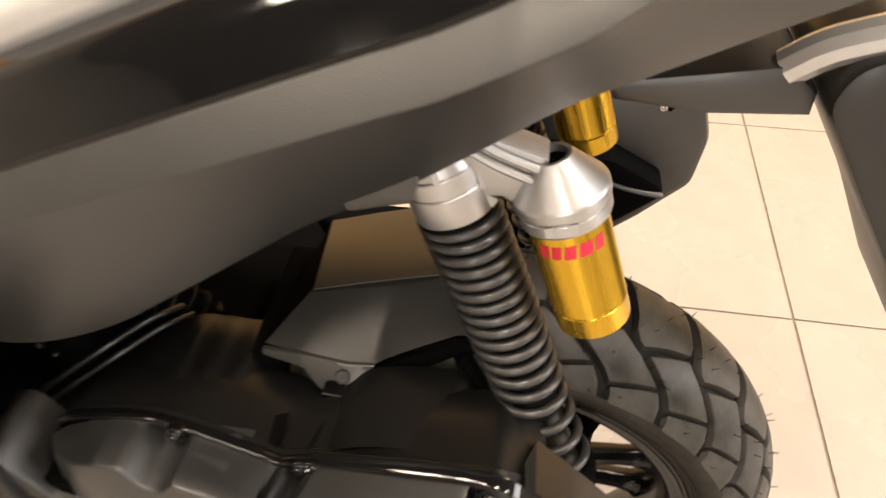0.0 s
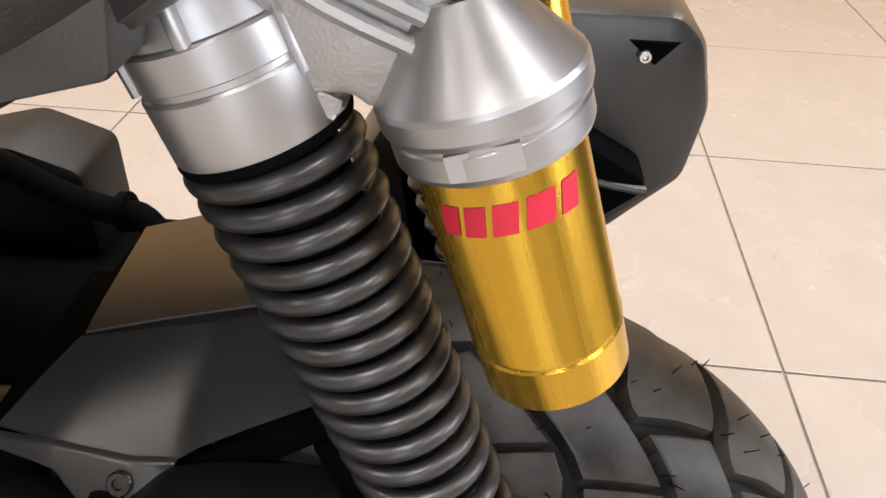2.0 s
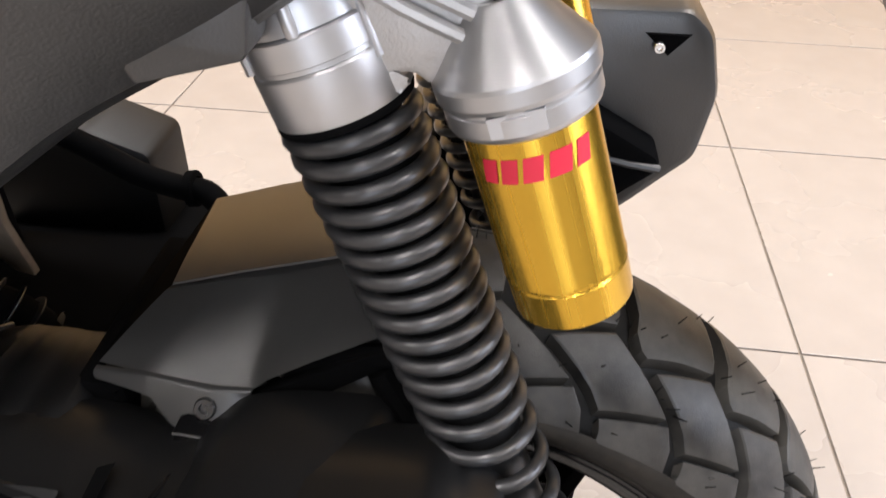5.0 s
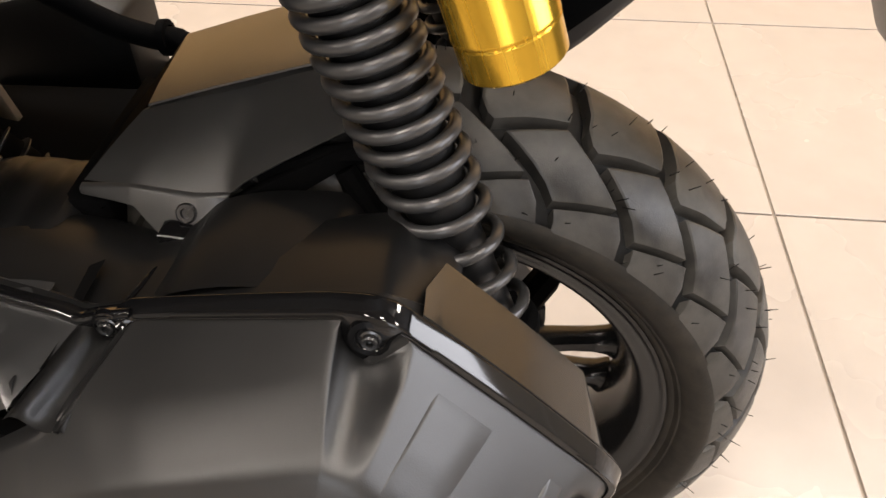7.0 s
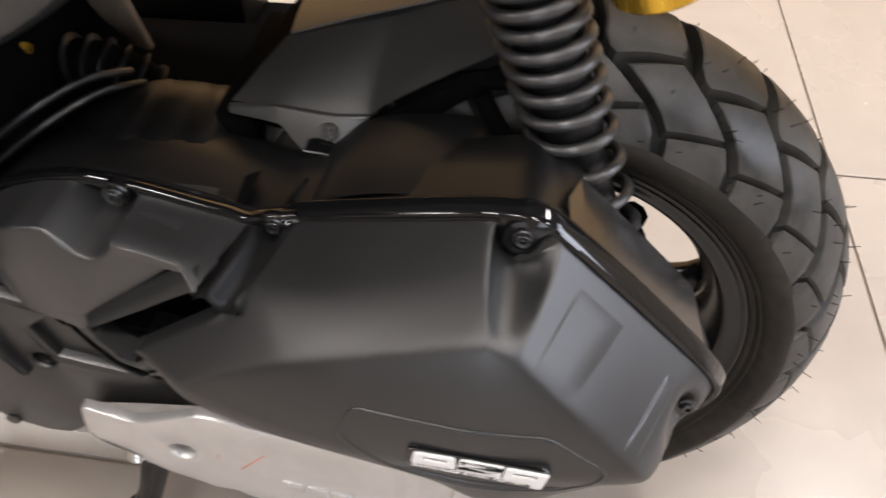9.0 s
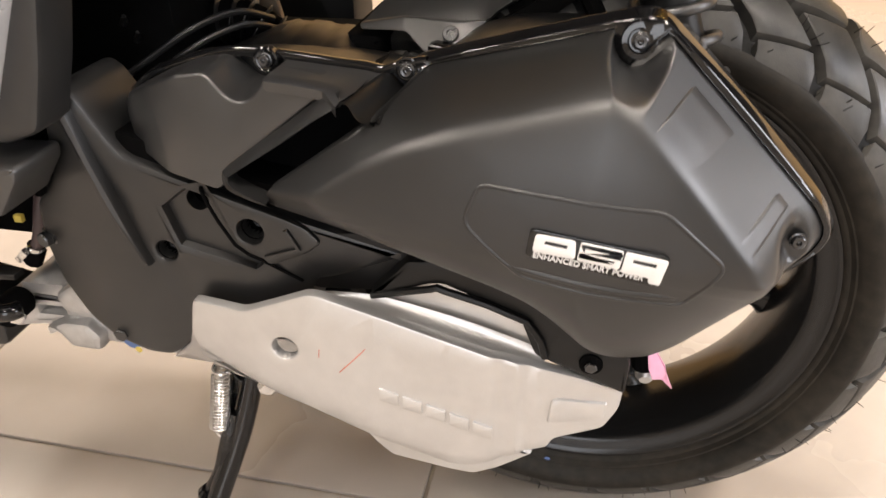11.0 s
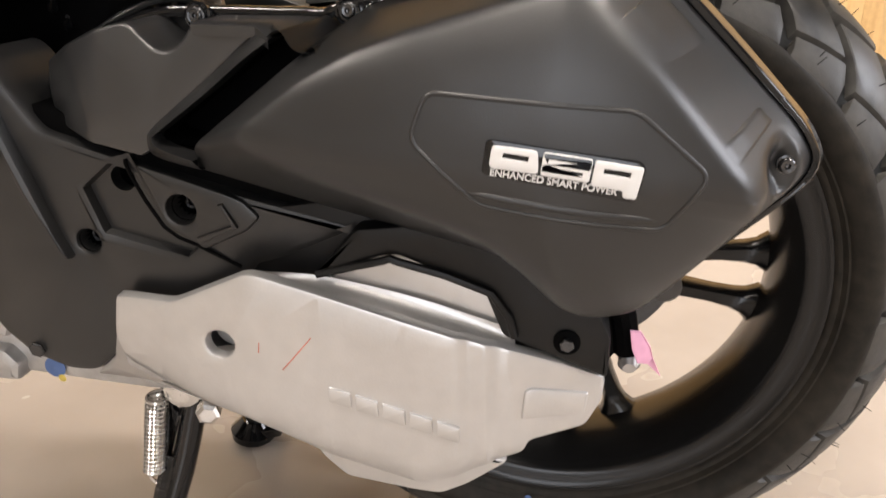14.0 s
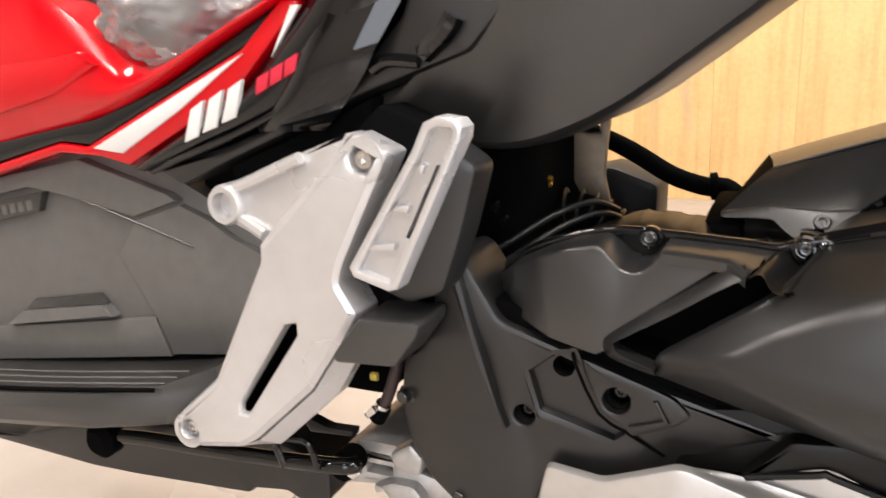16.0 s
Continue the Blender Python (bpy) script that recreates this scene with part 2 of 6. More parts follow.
def loft(rings, closed=True, caps=(True, True), bm=None):
    bm = bm or bmesh.new()
    rows = [[bm.verts.new(p) for p in ring] for ring in rings]
    for r0, r1 in zip(rows, rows[1:]):
        n = len(r0)
        for i in range(n if closed else n - 1):
            bm.faces.new((r0[i], r0[(i + 1) % n], r1[(i + 1) % n], r1[i]))
    if closed and caps[0]:
        bm.faces.new(rows[0])
    if closed and caps[1]:
        bm.faces.new(rows[-1])
    return bm


def inset(poly, d):
    """The closed outline moved inwards by d (a counter-clockwise one)."""
    area = sum(a[0] * b[1] - b[0] * a[1] for a, b in zip(poly, poly[1:] + poly[:1]))
    sign, out, n = (1 if area > 0 else -1), [], len(poly)
    for i in range(n):
        p, a, b = Vector(poly[i]), Vector(poly[i - 1]), Vector(poly[(i + 1) % n])
        e0, e1 = (p - a).normalized(), (b - p).normalized()
        n0, n1 = Vector((-e0.y, e0.x)), Vector((-e1.y, e1.x))
        m = n0 + n1
        m = m / max(m.length_squared / 2, 0.5)
        out.append(tuple(p + sign * d * m))
    return out


def rounded(poly, r, steps=3):
    """The outline with its corners cut to arcs of about r."""
    out, n = [], len(poly)
    for i in range(n):
        p, a, b = Vector(poly[i]), Vector(poly[i - 1]), Vector(poly[(i + 1) % n])
        ra, rb = min(r, (a - p).length * 0.45), min(r, (b - p).length * 0.45)
        s, e = p + (a - p).normalized() * ra, p + (b - p).normalized() * rb
        for k in range(steps + 1):
            t = k / steps
            out.append(tuple((1 - t) ** 2 * s + 2 * t * (1 - t) * p + t * t * e))
    return out


def fill(bm, loops, at):
    """A flat face with holes; at maps an outline point to a place. Returns the loops' verts."""
    rows, edges = [], []
    for loop in loops:
        row = [bm.verts.new(at(*p)) for p in loop]
        rows.append(row)
        edges += [bm.edges.new((row[i], row[(i + 1) % len(row)])) for i in range(len(row))]
    bmesh.ops.triangle_fill(bm, use_beauty=True, use_dissolve=False, edges=edges)
    return rows


def slab(outline, y0, y1, edge=0.003, holes=(), bend=None, r=0.0, back=True, bm=None, flat=False):
    """A plate seen from the side: an outline of (x, z), its outer face at y0, its back at y1, its rim rounded; flat keeps the back plane unbent."""
    bm = bm or bmesh.new()
    if r:
        outline = rounded(outline, r)
    s = 1 if y1 > y0 else -1

    def at(y):
        return (lambda x, z: (x, y + (bend(x, z) if bend else 0), z))

    rows = fill(bm, [inset(outline, edge)] + [inset(h, -edge) for h in holes], at(y0))
    steps = [(0.3, 0.3), (0.0, 1.0)] if edge else [(0, 0)]
    for j, loop in enumerate([outline, *holes]):
        last, way = rows[j], (1 if j == 0 else -1)
        for k, (i, d) in enumerate(steps):
            ring = [bm.verts.new(at(y0 + s * edge * d)(*p)) for p in inset(loop, way * edge * i)]
            for a in range(len(loop)):
                b = (a + 1) % len(loop)
                bm.faces.new((last[a], last[b], ring[b], ring[a]))
            last = ring
        ring = [bm.verts.new((p[0], y1, p[1]) if flat else at(y1)(*p)) for p in loop]
        for a in range(len(loop)):
            b = (a + 1) % len(loop)
            bm.faces.new((last[a], last[b], ring[b], ring[a]))
        if back and j == 0 and not holes:
            bm.faces.new(ring)
    return bm


def tube(points, r, sides=10, per=5, bm=None, smooth=True, radii=None, caps=True):
    pts = catmull(points, per) if smooth else [Vector(p) for p in points]
    rings, side = [], None
    for i, p in enumerate(pts):
        d = (pts[min(i + 1, len(pts) - 1)] - pts[max(i - 1, 0)]).normalized()
        side = (side - d * side.dot(d)) if side is not None else d.orthogonal()
        side.normalize()
        up = d.cross(side)
        rad = r if radii is None else radii(i / (len(pts) - 1))
        rings.append([p + rad * (math.cos(a) * side + math.sin(a) * up) for a in (2 * math.pi * k / sides for k in range(sides))])
    return loft(rings, caps=(caps, caps), bm=bm)


def turned(profile, base, axis, sides=40, caps=(True, True), bm=None):
    """A turned body: a profile of (radius, height along the axis)."""
    d = Vector(axis).normalized()
    a = d.orthogonal().normalized()
    b = d.cross(a)
    rings = [[Vector(base) + d * h + r * (math.cos(2 * math.pi * k / sides) * a + math.sin(2 * math.pi * k / sides) * b) for k in range(sides)] for r, h in profile]
    return loft(rings, caps=caps, bm=bm)


def box(x0, x1, y0, y1, z0, z1, bev=0.0, bm=None):
    bm = bm or bmesh.new()
    return slab([(x0, z0), (x1, z0), (x1, z1), (x0, z1)], y0, y1, bev, r=bev, bm=bm)


def bolt(x, y, z, r, parent, mat, name="bolt", axis=(0, -1, 0), h=0.004):
    """A socket screw whose head stands out along the axis."""
    bm = turned([(r, 0), (r, h * 0.7), (r * 0.85, h), (r * 0.5, h), (r * 0.45, h * 0.4), (0.0003, h * 0.4)], (x, y, z), axis, 16, (False, False))
    return part(name, bm, mat, parent)


def mirrored(ob):
    """Turns a finished part into its twin on the other side of the wheel."""
    for v in ob.data.vertices:
        v.co.y = 2 * MID - v.co.y
    ob.data.flip_normals()
    return ob


def sheet(upper, lower, y, bulge, back=0.05, steps=8, per=4):
    """A bowed panel between two edge lines of (x, z), swelling outwards by bulge, its rims turned back."""
    a, b = catmull([(x, 0, z) for x, z in upper], per), catmull([(x, 0, z) for x, z in lower], per)
    rings = [[p + Vector((0, y + back, 0)) for p in a]]
    for k in range(steps + 1):
        t = k / steps
        rings.append([p.lerp(q, t) + Vector((0, y - bulge * math.sin(math.pi * t) ** 0.7, 0)) for p, q in zip(a, b)])
    rings.append([q + Vector((0, y + back, 0)) for q in b])
    return loft(rings, closed=False)


MID = 0.026           # the scooter's middle plane
AXLE = Vector((0, 0.021, 0.2645))

# ---- room ----
GRID = radians(-1.5)
TILE = 0.6
CORNER = Vector((-0.143, -0.056, 0))
WALL_Y = 2.45
U, V = Vector((math.cos(GRID), math.sin(GRID), 0)), Vector((-math.sin(GRID), math.cos(GRID), 0))
ROOM = (-4.2, 4.2, -3.6, WALL_Y)


def room():
    x0, x1, y0, y1 = ROOM
    floor = tagged(part("floor", box(x0, x1, y0, y1, -0.12, -0.004), MAT_GROUT), "polished cream floor tiles with thin beige joints", "floor", kind="structure")
    for name, dims, mat in (("wall_north", (x0, x1, y1, y1 + 0.15, -0.12, CEILING), MAT_WALLPAINT), ("wall_south", (x0, x1, y0 - 0.15, y0, -0.12, CEILING), MAT_WALLPAINT),
                            ("wall_west", (x0 - 0.15, x0, y0 - 0.15, y1 + 0.15, -0.12, CEILING), MAT_WALLPAINT), ("wall_east", (x1, x1 + 0.15, y0 - 0.15, y1 + 0.15, -0.12, CEILING), MAT_WALLPAINT)):
        wall = tagged(part(name, box(*dims), mat), "off-white painted showroom wall" if name != "wall_north" else "showroom wall clad with pale pine planks", "wall", kind="structure")
        if name == "wall_north":
            north = wall
    tagged(part("ceiling", box(x0 - 0.15, x1 + 0.15, y0 - 0.15, y1 + 0.15, CEILING, CEILING + 0.1), MAT_PLASTER), "plain dark grey showroom ceiling", "ceiling", kind="structure")
    win = tagged(part("window_1", slab([(-1.55, -1.0), (1.55, -1.0), (1.55, 1.0), (-1.55, 1.0)], -0.02, 0.02, 0.004, [[(-1.5, -0.95), (-1.5, 0.95), (1.5, 0.95), (1.5, -0.95)]]), MAT_CAST), "aluminium framed shop window", "window", kind="structure")
    win.matrix_basis = pose(x1 - 0.03, -0.3, 1.65, 0, 0, 90)
    win = tagged(part("window_2", slab([(-0.65, -1.0), (0.65, -1.0), (0.65, 1.0), (-0.65, 1.0)], -0.02, 0.02, 0.004, [[(-0.61, -0.96), (-0.61, 0.96), (0.61, 0.96), (0.61, -0.96)]]), MAT_CAST), "aluminium framed shop window", "window", kind="structure")
    win.matrix_basis = pose(0.2, y0 + 0.03, 1.25)
    for lx, ly, sx, sy, p in LAMPS:
        bm = box(lx - sx / 2 - 0.03, lx + sx / 2 + 0.03, ly - sy / 2 - 0.03, ly + sy / 2 + 0.03, CEILING - 0.04, CEILING - 0.002, 0.004)
        tagged(part("ceiling_light", bm, MAT_WHITE), "white rectangular panel light on the ceiling", "ceiling light", "ceiling lights")
    return floor, north


FLOOR, NORTH = room()

# ---- scooter ----
scooter = tagged(new("scooter"), "red and black scooter with silver guards standing on its centre stand", "scooter")


def under(name, parent=scooter, label=""):
    ob = new(name)
    ob.parent = parent
    return tagged(ob, label) if label else ob


# rear wheel: profile of the tread by its distance from the middle
def crown(o):
    return 0.179 + 0.085 * math.sqrt(max(0.0, 1 - (o / 0.073) ** 2))


def wheel():
    rim = part("rear_wheel", rim_mesh(), MAT_RIM, scooter, "black alloy rear wheel with thin spokes")
    spokes(rim)
    # side walls: bead, a thin raised line, the swelling flank and the shoulder
    flank = [(-0.0485, 0.1865), (-0.0525, 0.1885), (-0.0545, 0.1905), (-0.0550, 0.1925), (-0.0585, 0.1950), (-0.0590, 0.1965), (-0.0600, 0.1970), (-0.0640, 0.2015), (-0.0668, 0.2065), (-0.0676, 0.2110), (-0.0668, 0.2150), (-0.0645, 0.2175)]
    mid = [(o / 1000, crown(o / 1000) - 0.0095) for o in range(-62, 63, 4)]
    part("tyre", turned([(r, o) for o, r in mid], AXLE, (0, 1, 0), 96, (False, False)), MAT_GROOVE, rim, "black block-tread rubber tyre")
    for side in (1, -1):
        part("sidewall", turned([(r, o * side) for o, r in flank], AXLE, (0, 1, 0), 128, (False, False)), MAT_FLANK, rim, "dusty smooth tyre side wall")
    n = 26
    pitch = 2 * math.pi / n
    g_o = [0.030, 0.0, -0.0176, -0.0275, -0.036, -0.045, -0.052, -0.058, -0.0625, -0.070]
    g_a = [0.0, 0.0, -0.6, -0.2, -3.2, -7.0, -10.2, -12.4, -13.6, -14.4]

    def groove(o):
        return radians(float(np.interp(-o, [-v for v in g_o], g_a)))

    def block(top, bottom, w, nt=4, ns=5, height=0.0):
        """A tread block between two slanting grooves; top and bottom give its edges across the tyre."""
        bm = bmesh.new()

        def place(s, t, down=0.0):
            o = top(s) * (1 - t) + bottom(s) * t
            a0, a1 = groove(o) - w, groove(o) - pitch + w
            a = a0 * (1 - s) + a1 * s
            edge = 0.0007 if (s in (0, 1) or t in (0, 1)) and down == 0 else 0
            r = crown(o) - edge - down
            o2 = o * (1 - (edge + down) * 3)
            return Vector((r * math.cos(a), o2, r * math.sin(a)))

        ss = [0, 0.03, *[(i + 1) / ns for i in range(ns - 1)], 0.97, 1]
        tt = [0, 0.04, *[(i + 1) / nt for i in range(nt - 1)], 0.96, 1]
        rows = [[bm.verts.new(place(s, t)) for s in ss] for t in tt]
        for r0, r1 in zip(rows, rows[1:]):
            for i in range(len(ss) - 1):
                bm.faces.new((r0[i], r0[i + 1], r1[i + 1], r1[i]))
        rim_st = [(s, 0) for s in ss] + [(1, t) for t in tt[1:]] + [(s, 1) for s in reversed(ss[:-1])] + [(0, t) for t in reversed(tt[1:-1])]
        up = [rows[tt.index(t)][ss.index(s)] for s, t in rim_st]
        low = [bm.verts.new(place(s, t, 0.010)) for s, t in rim_st]
        for i in range(len(up)):
            j = (i + 1) % len(up)
            bm.faces.new((up[i], up[j], low[j], low[i]))
        return bm

    kinds = [
        block(lambda s: -0.0378 + 0.0100 * s, lambda s: -0.0577 + 0.0062 * s, radians(1.3)),
        block(lambda s: -0.0598 + 0.0062 * s, lambda s: -0.0660 + 0.0010 * s, radians(1.30), 2),
        block(lambda s: 0.0290 - 0.004 * s, lambda s: -0.0332 + 0.0100 * s, radians(1.3), 6),
    ]
    for kind, bm in enumerate(kinds):
        first = part("tread_block", bm, MAT_RUBBER, rim, smooth=24)
        for k in range(n):
            ob = first if k == 0 else first.copy()
            if k:
                scene.collection.objects.link(ob)
            ob.matrix_basis = Matrix.Translation(AXLE) @ Matrix.Rotation(-(radians(67) - k * pitch), 4, "Y")
        if kind < 2:
            for k in range(n):
                ob = first.copy()
                scene.collection.objects.link(ob)
                ob.matrix_basis = Matrix.Translation(AXLE) @ Matrix.Rotation(-(radians(67) - (k + 0.45) * pitch), 4, "Y") @ Matrix.Diagonal((1, -1, 1, 1))
    # moulding hairs of a new tyre
    bm = bmesh.new()
    rng = random.Random(5)
    for k in range(260):
        a, o = rng.uniform(0, 2 * math.pi), rng.choice([-0.062, -0.047, -0.038, -0.02, -0.005, 0.012, 0.03, 0.05]) + rng.uniform(-0.003, 0.003)
        out = Vector((math.cos(a), 1.1 * o / 0.05 * 0.5, math.sin(a))).normalized()
        p = AXLE + Vector((crown(o) * math.cos(a), o, crown(o) * math.sin(a))) - out * 0.002
        q = out + Vector((rng.uniform(-.3, .3), rng.uniform(-.3, .3), rng.uniform(-.3, .3)))
        tube([p, p + q.normalized() * rng.uniform(0.005, 0.0105)], 0.0004, 4, bm=bm, smooth=False, radii=lambda t: 0.00045 - 0.0002 * t)
    tagged(part("rubber_hairs", bm, MAT_GROOVE, rim), "fine rubber moulding hairs on the tread", kind="stuff")
    return rim


def rim_mesh():
    half = [(0.1590, 0.0), (0.1600, -0.014), (0.1635, -0.030), (0.1675, -0.0400), (0.1695, -0.0440), (0.1712, -0.0466), (0.1740, -0.0482), (0.1780, -0.0492), (0.1815, -0.0500), (0.1835, -0.0512), (0.1852, -0.0526), (0.1876, -0.0526), (0.1886, -0.0510), (0.1880, -0.0470)]
    prof = list(reversed(half)) + [(r, -o) for r, o in half[1:]] + [(0.172, 0.040), (0.166, 0.0), (0.172, -0.040)]
    return turned(prof + [prof[0]], AXLE, (0, 1, 0), 128, (False, False))


def spokes(rim):
    part("hub", turned([(0.03, -0.045), (0.036, -0.04), (0.036, 0.05), (0.03, 0.055)], AXLE, (0, 1, 0), 32), MAT_RIM, rim)
    for k in range(10):
        a = radians(-15.5 + 72 * (k // 2) + 16.5 * (k % 2))
        d, s = Vector((math.cos(a), 0, math.sin(a))), Vector((-math.sin(a), 0, math.cos(a)))
        lean = 1 if k % 2 else -1
        rings = []
        for r, w, h, o in ((0.030, 0.011, 0.016, 0.012), (0.070, 0.0075, 0.012, 0.018), (0.125, 0.0068, 0.010, 0.024), (0.143, 0.0080, 0.010, 0.025), (0.153, 0.0100, 0.011, 0.025), (0.162, 0.0160, 0.013, 0.024)):
            c = AXLE + d * r + s * lean * 0.004 * (0.15 - r) / 0.12 + Vector((0, o, 0))
            rings.append([c + s * w * x + Vector((0, h * y, 0)) for x, y in ((-1, -.5), (-.6, -1), (.6, -1), (1, -.5), (1, .6), (.6, 1), (-.6, 1), (-1, .6))])
        part("spoke", loft(rings), MAT_RIM, rim, smooth=50)


WHEEL = wheel()

# drive-case cover: ridge of the outer face, mounting edge, and rounding of each corner
CORNERS = [((-0.157, -0.2115, 0.4265), (-0.1965, -0.1815, 0.4110), 0.006), ((-0.113, -0.2140, 0.4560), (-0.1290, -0.1840, 0.4600), 0.020), ((-0.075, -0.2141, 0.4705), (-0.1070, -0.1340, 0.4770), 0.006),
           ((-0.010, -0.2125, 0.4875), (-0.0060, -0.1520, 0.5060), 0.006), ((0.004, -0.2125, 0.4885), (0.0180, -0.1600, 0.5135), 0.012), ((0.034, -0.2205, 0.4580), (0.0660, -0.1610, 0.4650), 0.02),
           ((0.080, -0.2215, 0.4020), (0.1110, -0.1630, 0.4190), 0.010), ((0.084, -0.2150, 0.3900), (0.1210, -0.1610, 0.4020), 0.010), ((0.078, -0.2080, 0.3800), (0.1130, -0.1650, 0.3890), 0.010),
           ((0.043, -0.1960, 0.3340), (0.0460, -0.1620, 0.3290), 0.012), ((0.026, -0.1930, 0.3240), (0.0280, -0.1600, 0.3200), 0.010), ((0.002, -0.1950, 0.3255), (0.0000, -0.1600, 0.3205), 0.010),
           ((-0.028, -0.2080, 0.3620), (-0.0290, -0.1640, 0.3430), 0.012), ((-0.046, -0.2130, 0.3760), (-0.0500, -0.1650, 0.3510), 0.014), ((-0.129, -0.2140, 0.4060), (-0.1380, -0.1660, 0.3750), 0.01),
           ((-0.156, -0.2110, 0.4170), (-0.2040, -0.1650, 0.3935), 0.005)]
BOLTS = [(-0.2130, -0.1215, 0.4715), (-0.1185, -0.1365, 0.4740), (0.0102, -0.1550, 0.5030), (0.1040, -0.1740, 0.4030)]


def loop_points(points, radii, step=0.0022):
    """A closed line of straight runs and rounded corners; also the share of the way at which each point lies."""
    pts, n, out = [Vector(p) for p in points], len(points), []
    for i in range(n):
        p, a, b = pts[i], pts[i - 1], pts[(i + 1) % n]
        r0, r1 = min(radii[i], (a - p).length * 0.45), min(radii[i], (b - p).length * 0.45)
        s, e = p + (a - p).normalized() * r0, p + (b - p).normalized() * r1
        out.append([(1 - t) ** 2 * s + 2 * t * (1 - t) * p + t * t * e for t in (0, 0.2, 0.4, 0.6, 0.8, 1)])
    full = []
    for i in range(n):
        full += out[i]
        a, b = out[i][-1], out[(i + 1) % n][0]
        m = COUNTS[i]
        full += [a.lerp(b, k / m) for k in range(1, m)]
    return full


COUNTS = [max(2, int((Vector(CORNERS[i][1]) - Vector(CORNERS[(i + 1) % len(CORNERS)][1])).length / 0.0020)) for i in range(len(CORNERS))]


def corner_index(i):
    return 6 * i + sum(c - 1 for c in COUNTS[:i])


def drive_cover():
    ridge = loop_points([c[0] for c in CORNERS], [c[2] for c in CORNERS])
    edge = loop_points([c[1] for c in CORNERS], [c[2] for c in CORNERS])
    mid = Vector((-0.015, -0.2290, 0.412))
    n = len(ridge)
    grid = []
    for k in (0.03, 0.2, 0.36, 0.5, 0.62, 0.72, 0.8, 0.86, 0.91, 0.95, 0.98, 1.0):
        grid.append([Vector((mid.x + (r.x - mid.x) * k, mid.y + (r.y - mid.y) * k ** 2.6, mid.z + (r.z - mid.z) * k)) for r in ridge])
    rows = 26
    for k in range(1, rows + 1):
        grid.append([r.lerp(e, k / rows) for r, e in zip(ridge, edge)])
    first = len(grid) - rows - 1
    # soften the ridge, then cut the screw pockets and soften their rims a little
    area = np.array([[tuple(p) for p in row] for row in grid])

    def soften(a, rounds, lo, hi):
        for _ in range(rounds):
            b = a.copy()
            b[lo:hi] = 0.25 * (a[lo - 1:hi - 1] + a[lo + 1:hi + 1] + np.roll(a, 1, 1)[lo:hi] + np.roll(a, -1, 1)[lo:hi])
            a = 0.4 * a + 0.6 * b
        return a

    area = soften(area, 7, first - 5, len(grid) - 3)
    bx, by, bz = BOLTS[2]
    to = Vector((-0.010, -0.0155)).normalized()
    for row in area:
        for p in row:
            d, far = Vector((p[0] - bx, p[2] - bz)), max(0.0, by - p[1])
            r = 0.0132 + 0.085 * far
            if d.length < r:
                along = d.dot(to)
                t = -along + math.sqrt(along * along + r * r - d.length_squared)
                p[0], p[2] = p[0] + to.x * t, p[2] + to.y * t
            near = math.hypot(p[0] - BOLTS[3][0] - 0.005, p[2] - BOLTS[3][2])
            if near < 0.0185 and p[1] < -0.1720:
                p[1] += (-0.1720 - p[1]) * min(1.0, (0.0185 - near) / 0.004)
    area = soften(area, 4, 3, len(grid) - 2)
    grid = [[Vector(p) for p in row] for row in area]
    edge = grid[-1]
    grid.append([e + Vector((0, 0.010, 0)) for e in edge])
    cover = part("drive_cover", loft(grid, caps=(True, False)), MAT_PLASTIC, scooter, "matte black plastic drive cover with rounded ridges", smooth=60)
    tree = BVHTree.FromPolygons([v.co for v in cover.data.vertices], [tuple(f.vertices) for f in cover.data.polygons])

    def on_face(x, z, lift=0.0):
        hit = tree.ray_cast(Vector((x, -0.5, z)), Vector((0, 1, 0)))
        return hit[0] + hit[1] * (lift if hit[1].y < 0 else -lift)

    # half-round channel that leads from the second screw out over the air slot
    bx, by, bz = BOLTS[1]
    a, b = Vector(CORNERS[2][1]), Vector(CORNERS[1][1])
    rings = []
    for k in range(13):
        t = k / 12
        y = -0.1330 - 0.0530 * t
        cx, low = bx - 0.0125 * t, bz - 0.0115 - 0.0035 * t
        end = a.lerp(b, min(1.0, max(0.0, (a.y - y) / (a.y - b.y))))
        line = [(cx - 0.0165, 0.4668 + 0.0040 * (1 - t)), (cx - 0.0120, 0.4698 + 0.0022 * (1 - t)), (cx - 0.0085, 0.4688 + 0.001 * (1 - t)), (cx - 0.0050, low + 0.0035), (cx - 0.0010, low + 0.0004), (cx + 0.0030, low), (cx + 0.0068, low + 0.0030), (cx + 0.0085, end.z - 0.004), (end.x + 0.0006, end.z + 0.0002), (end.x + 0.004, end.z + 0.0006)]
        wave = 0.0015 * math.sin(t * 3.1) if t == 1 else 0
        rings.append([p + Vector((0, y + wave, 0)) for p in catmull([(x, 0, z) for x, z in line], 3)])
    tongue = loft(rings, closed=False)
    bmesh.ops.solidify(tongue, geom=tongue.faces[:], thickness=0.0016)
    part("screw_channel", tongue, MAT_PLASTIC, cover, smooth=70)
    # glossy mounting flange from the second screw round to the lower rear corner
    c = Vector((0.0, -0.155, 0.41))
    whole = loop_points([p[1] for p in CORNERS], [p[2] for p in CORNERS])

    def grown(e, d, y):
        o = Vector((e.x - c.x, 0, (e.z - c.z) * 1.25)).normalized()
        return e + o * d + Vector((0, y, 0))

    i0, i1 = corner_index(2), corner_index(9)
    run, inner = whole[i0:i1], edge[i0:i1]
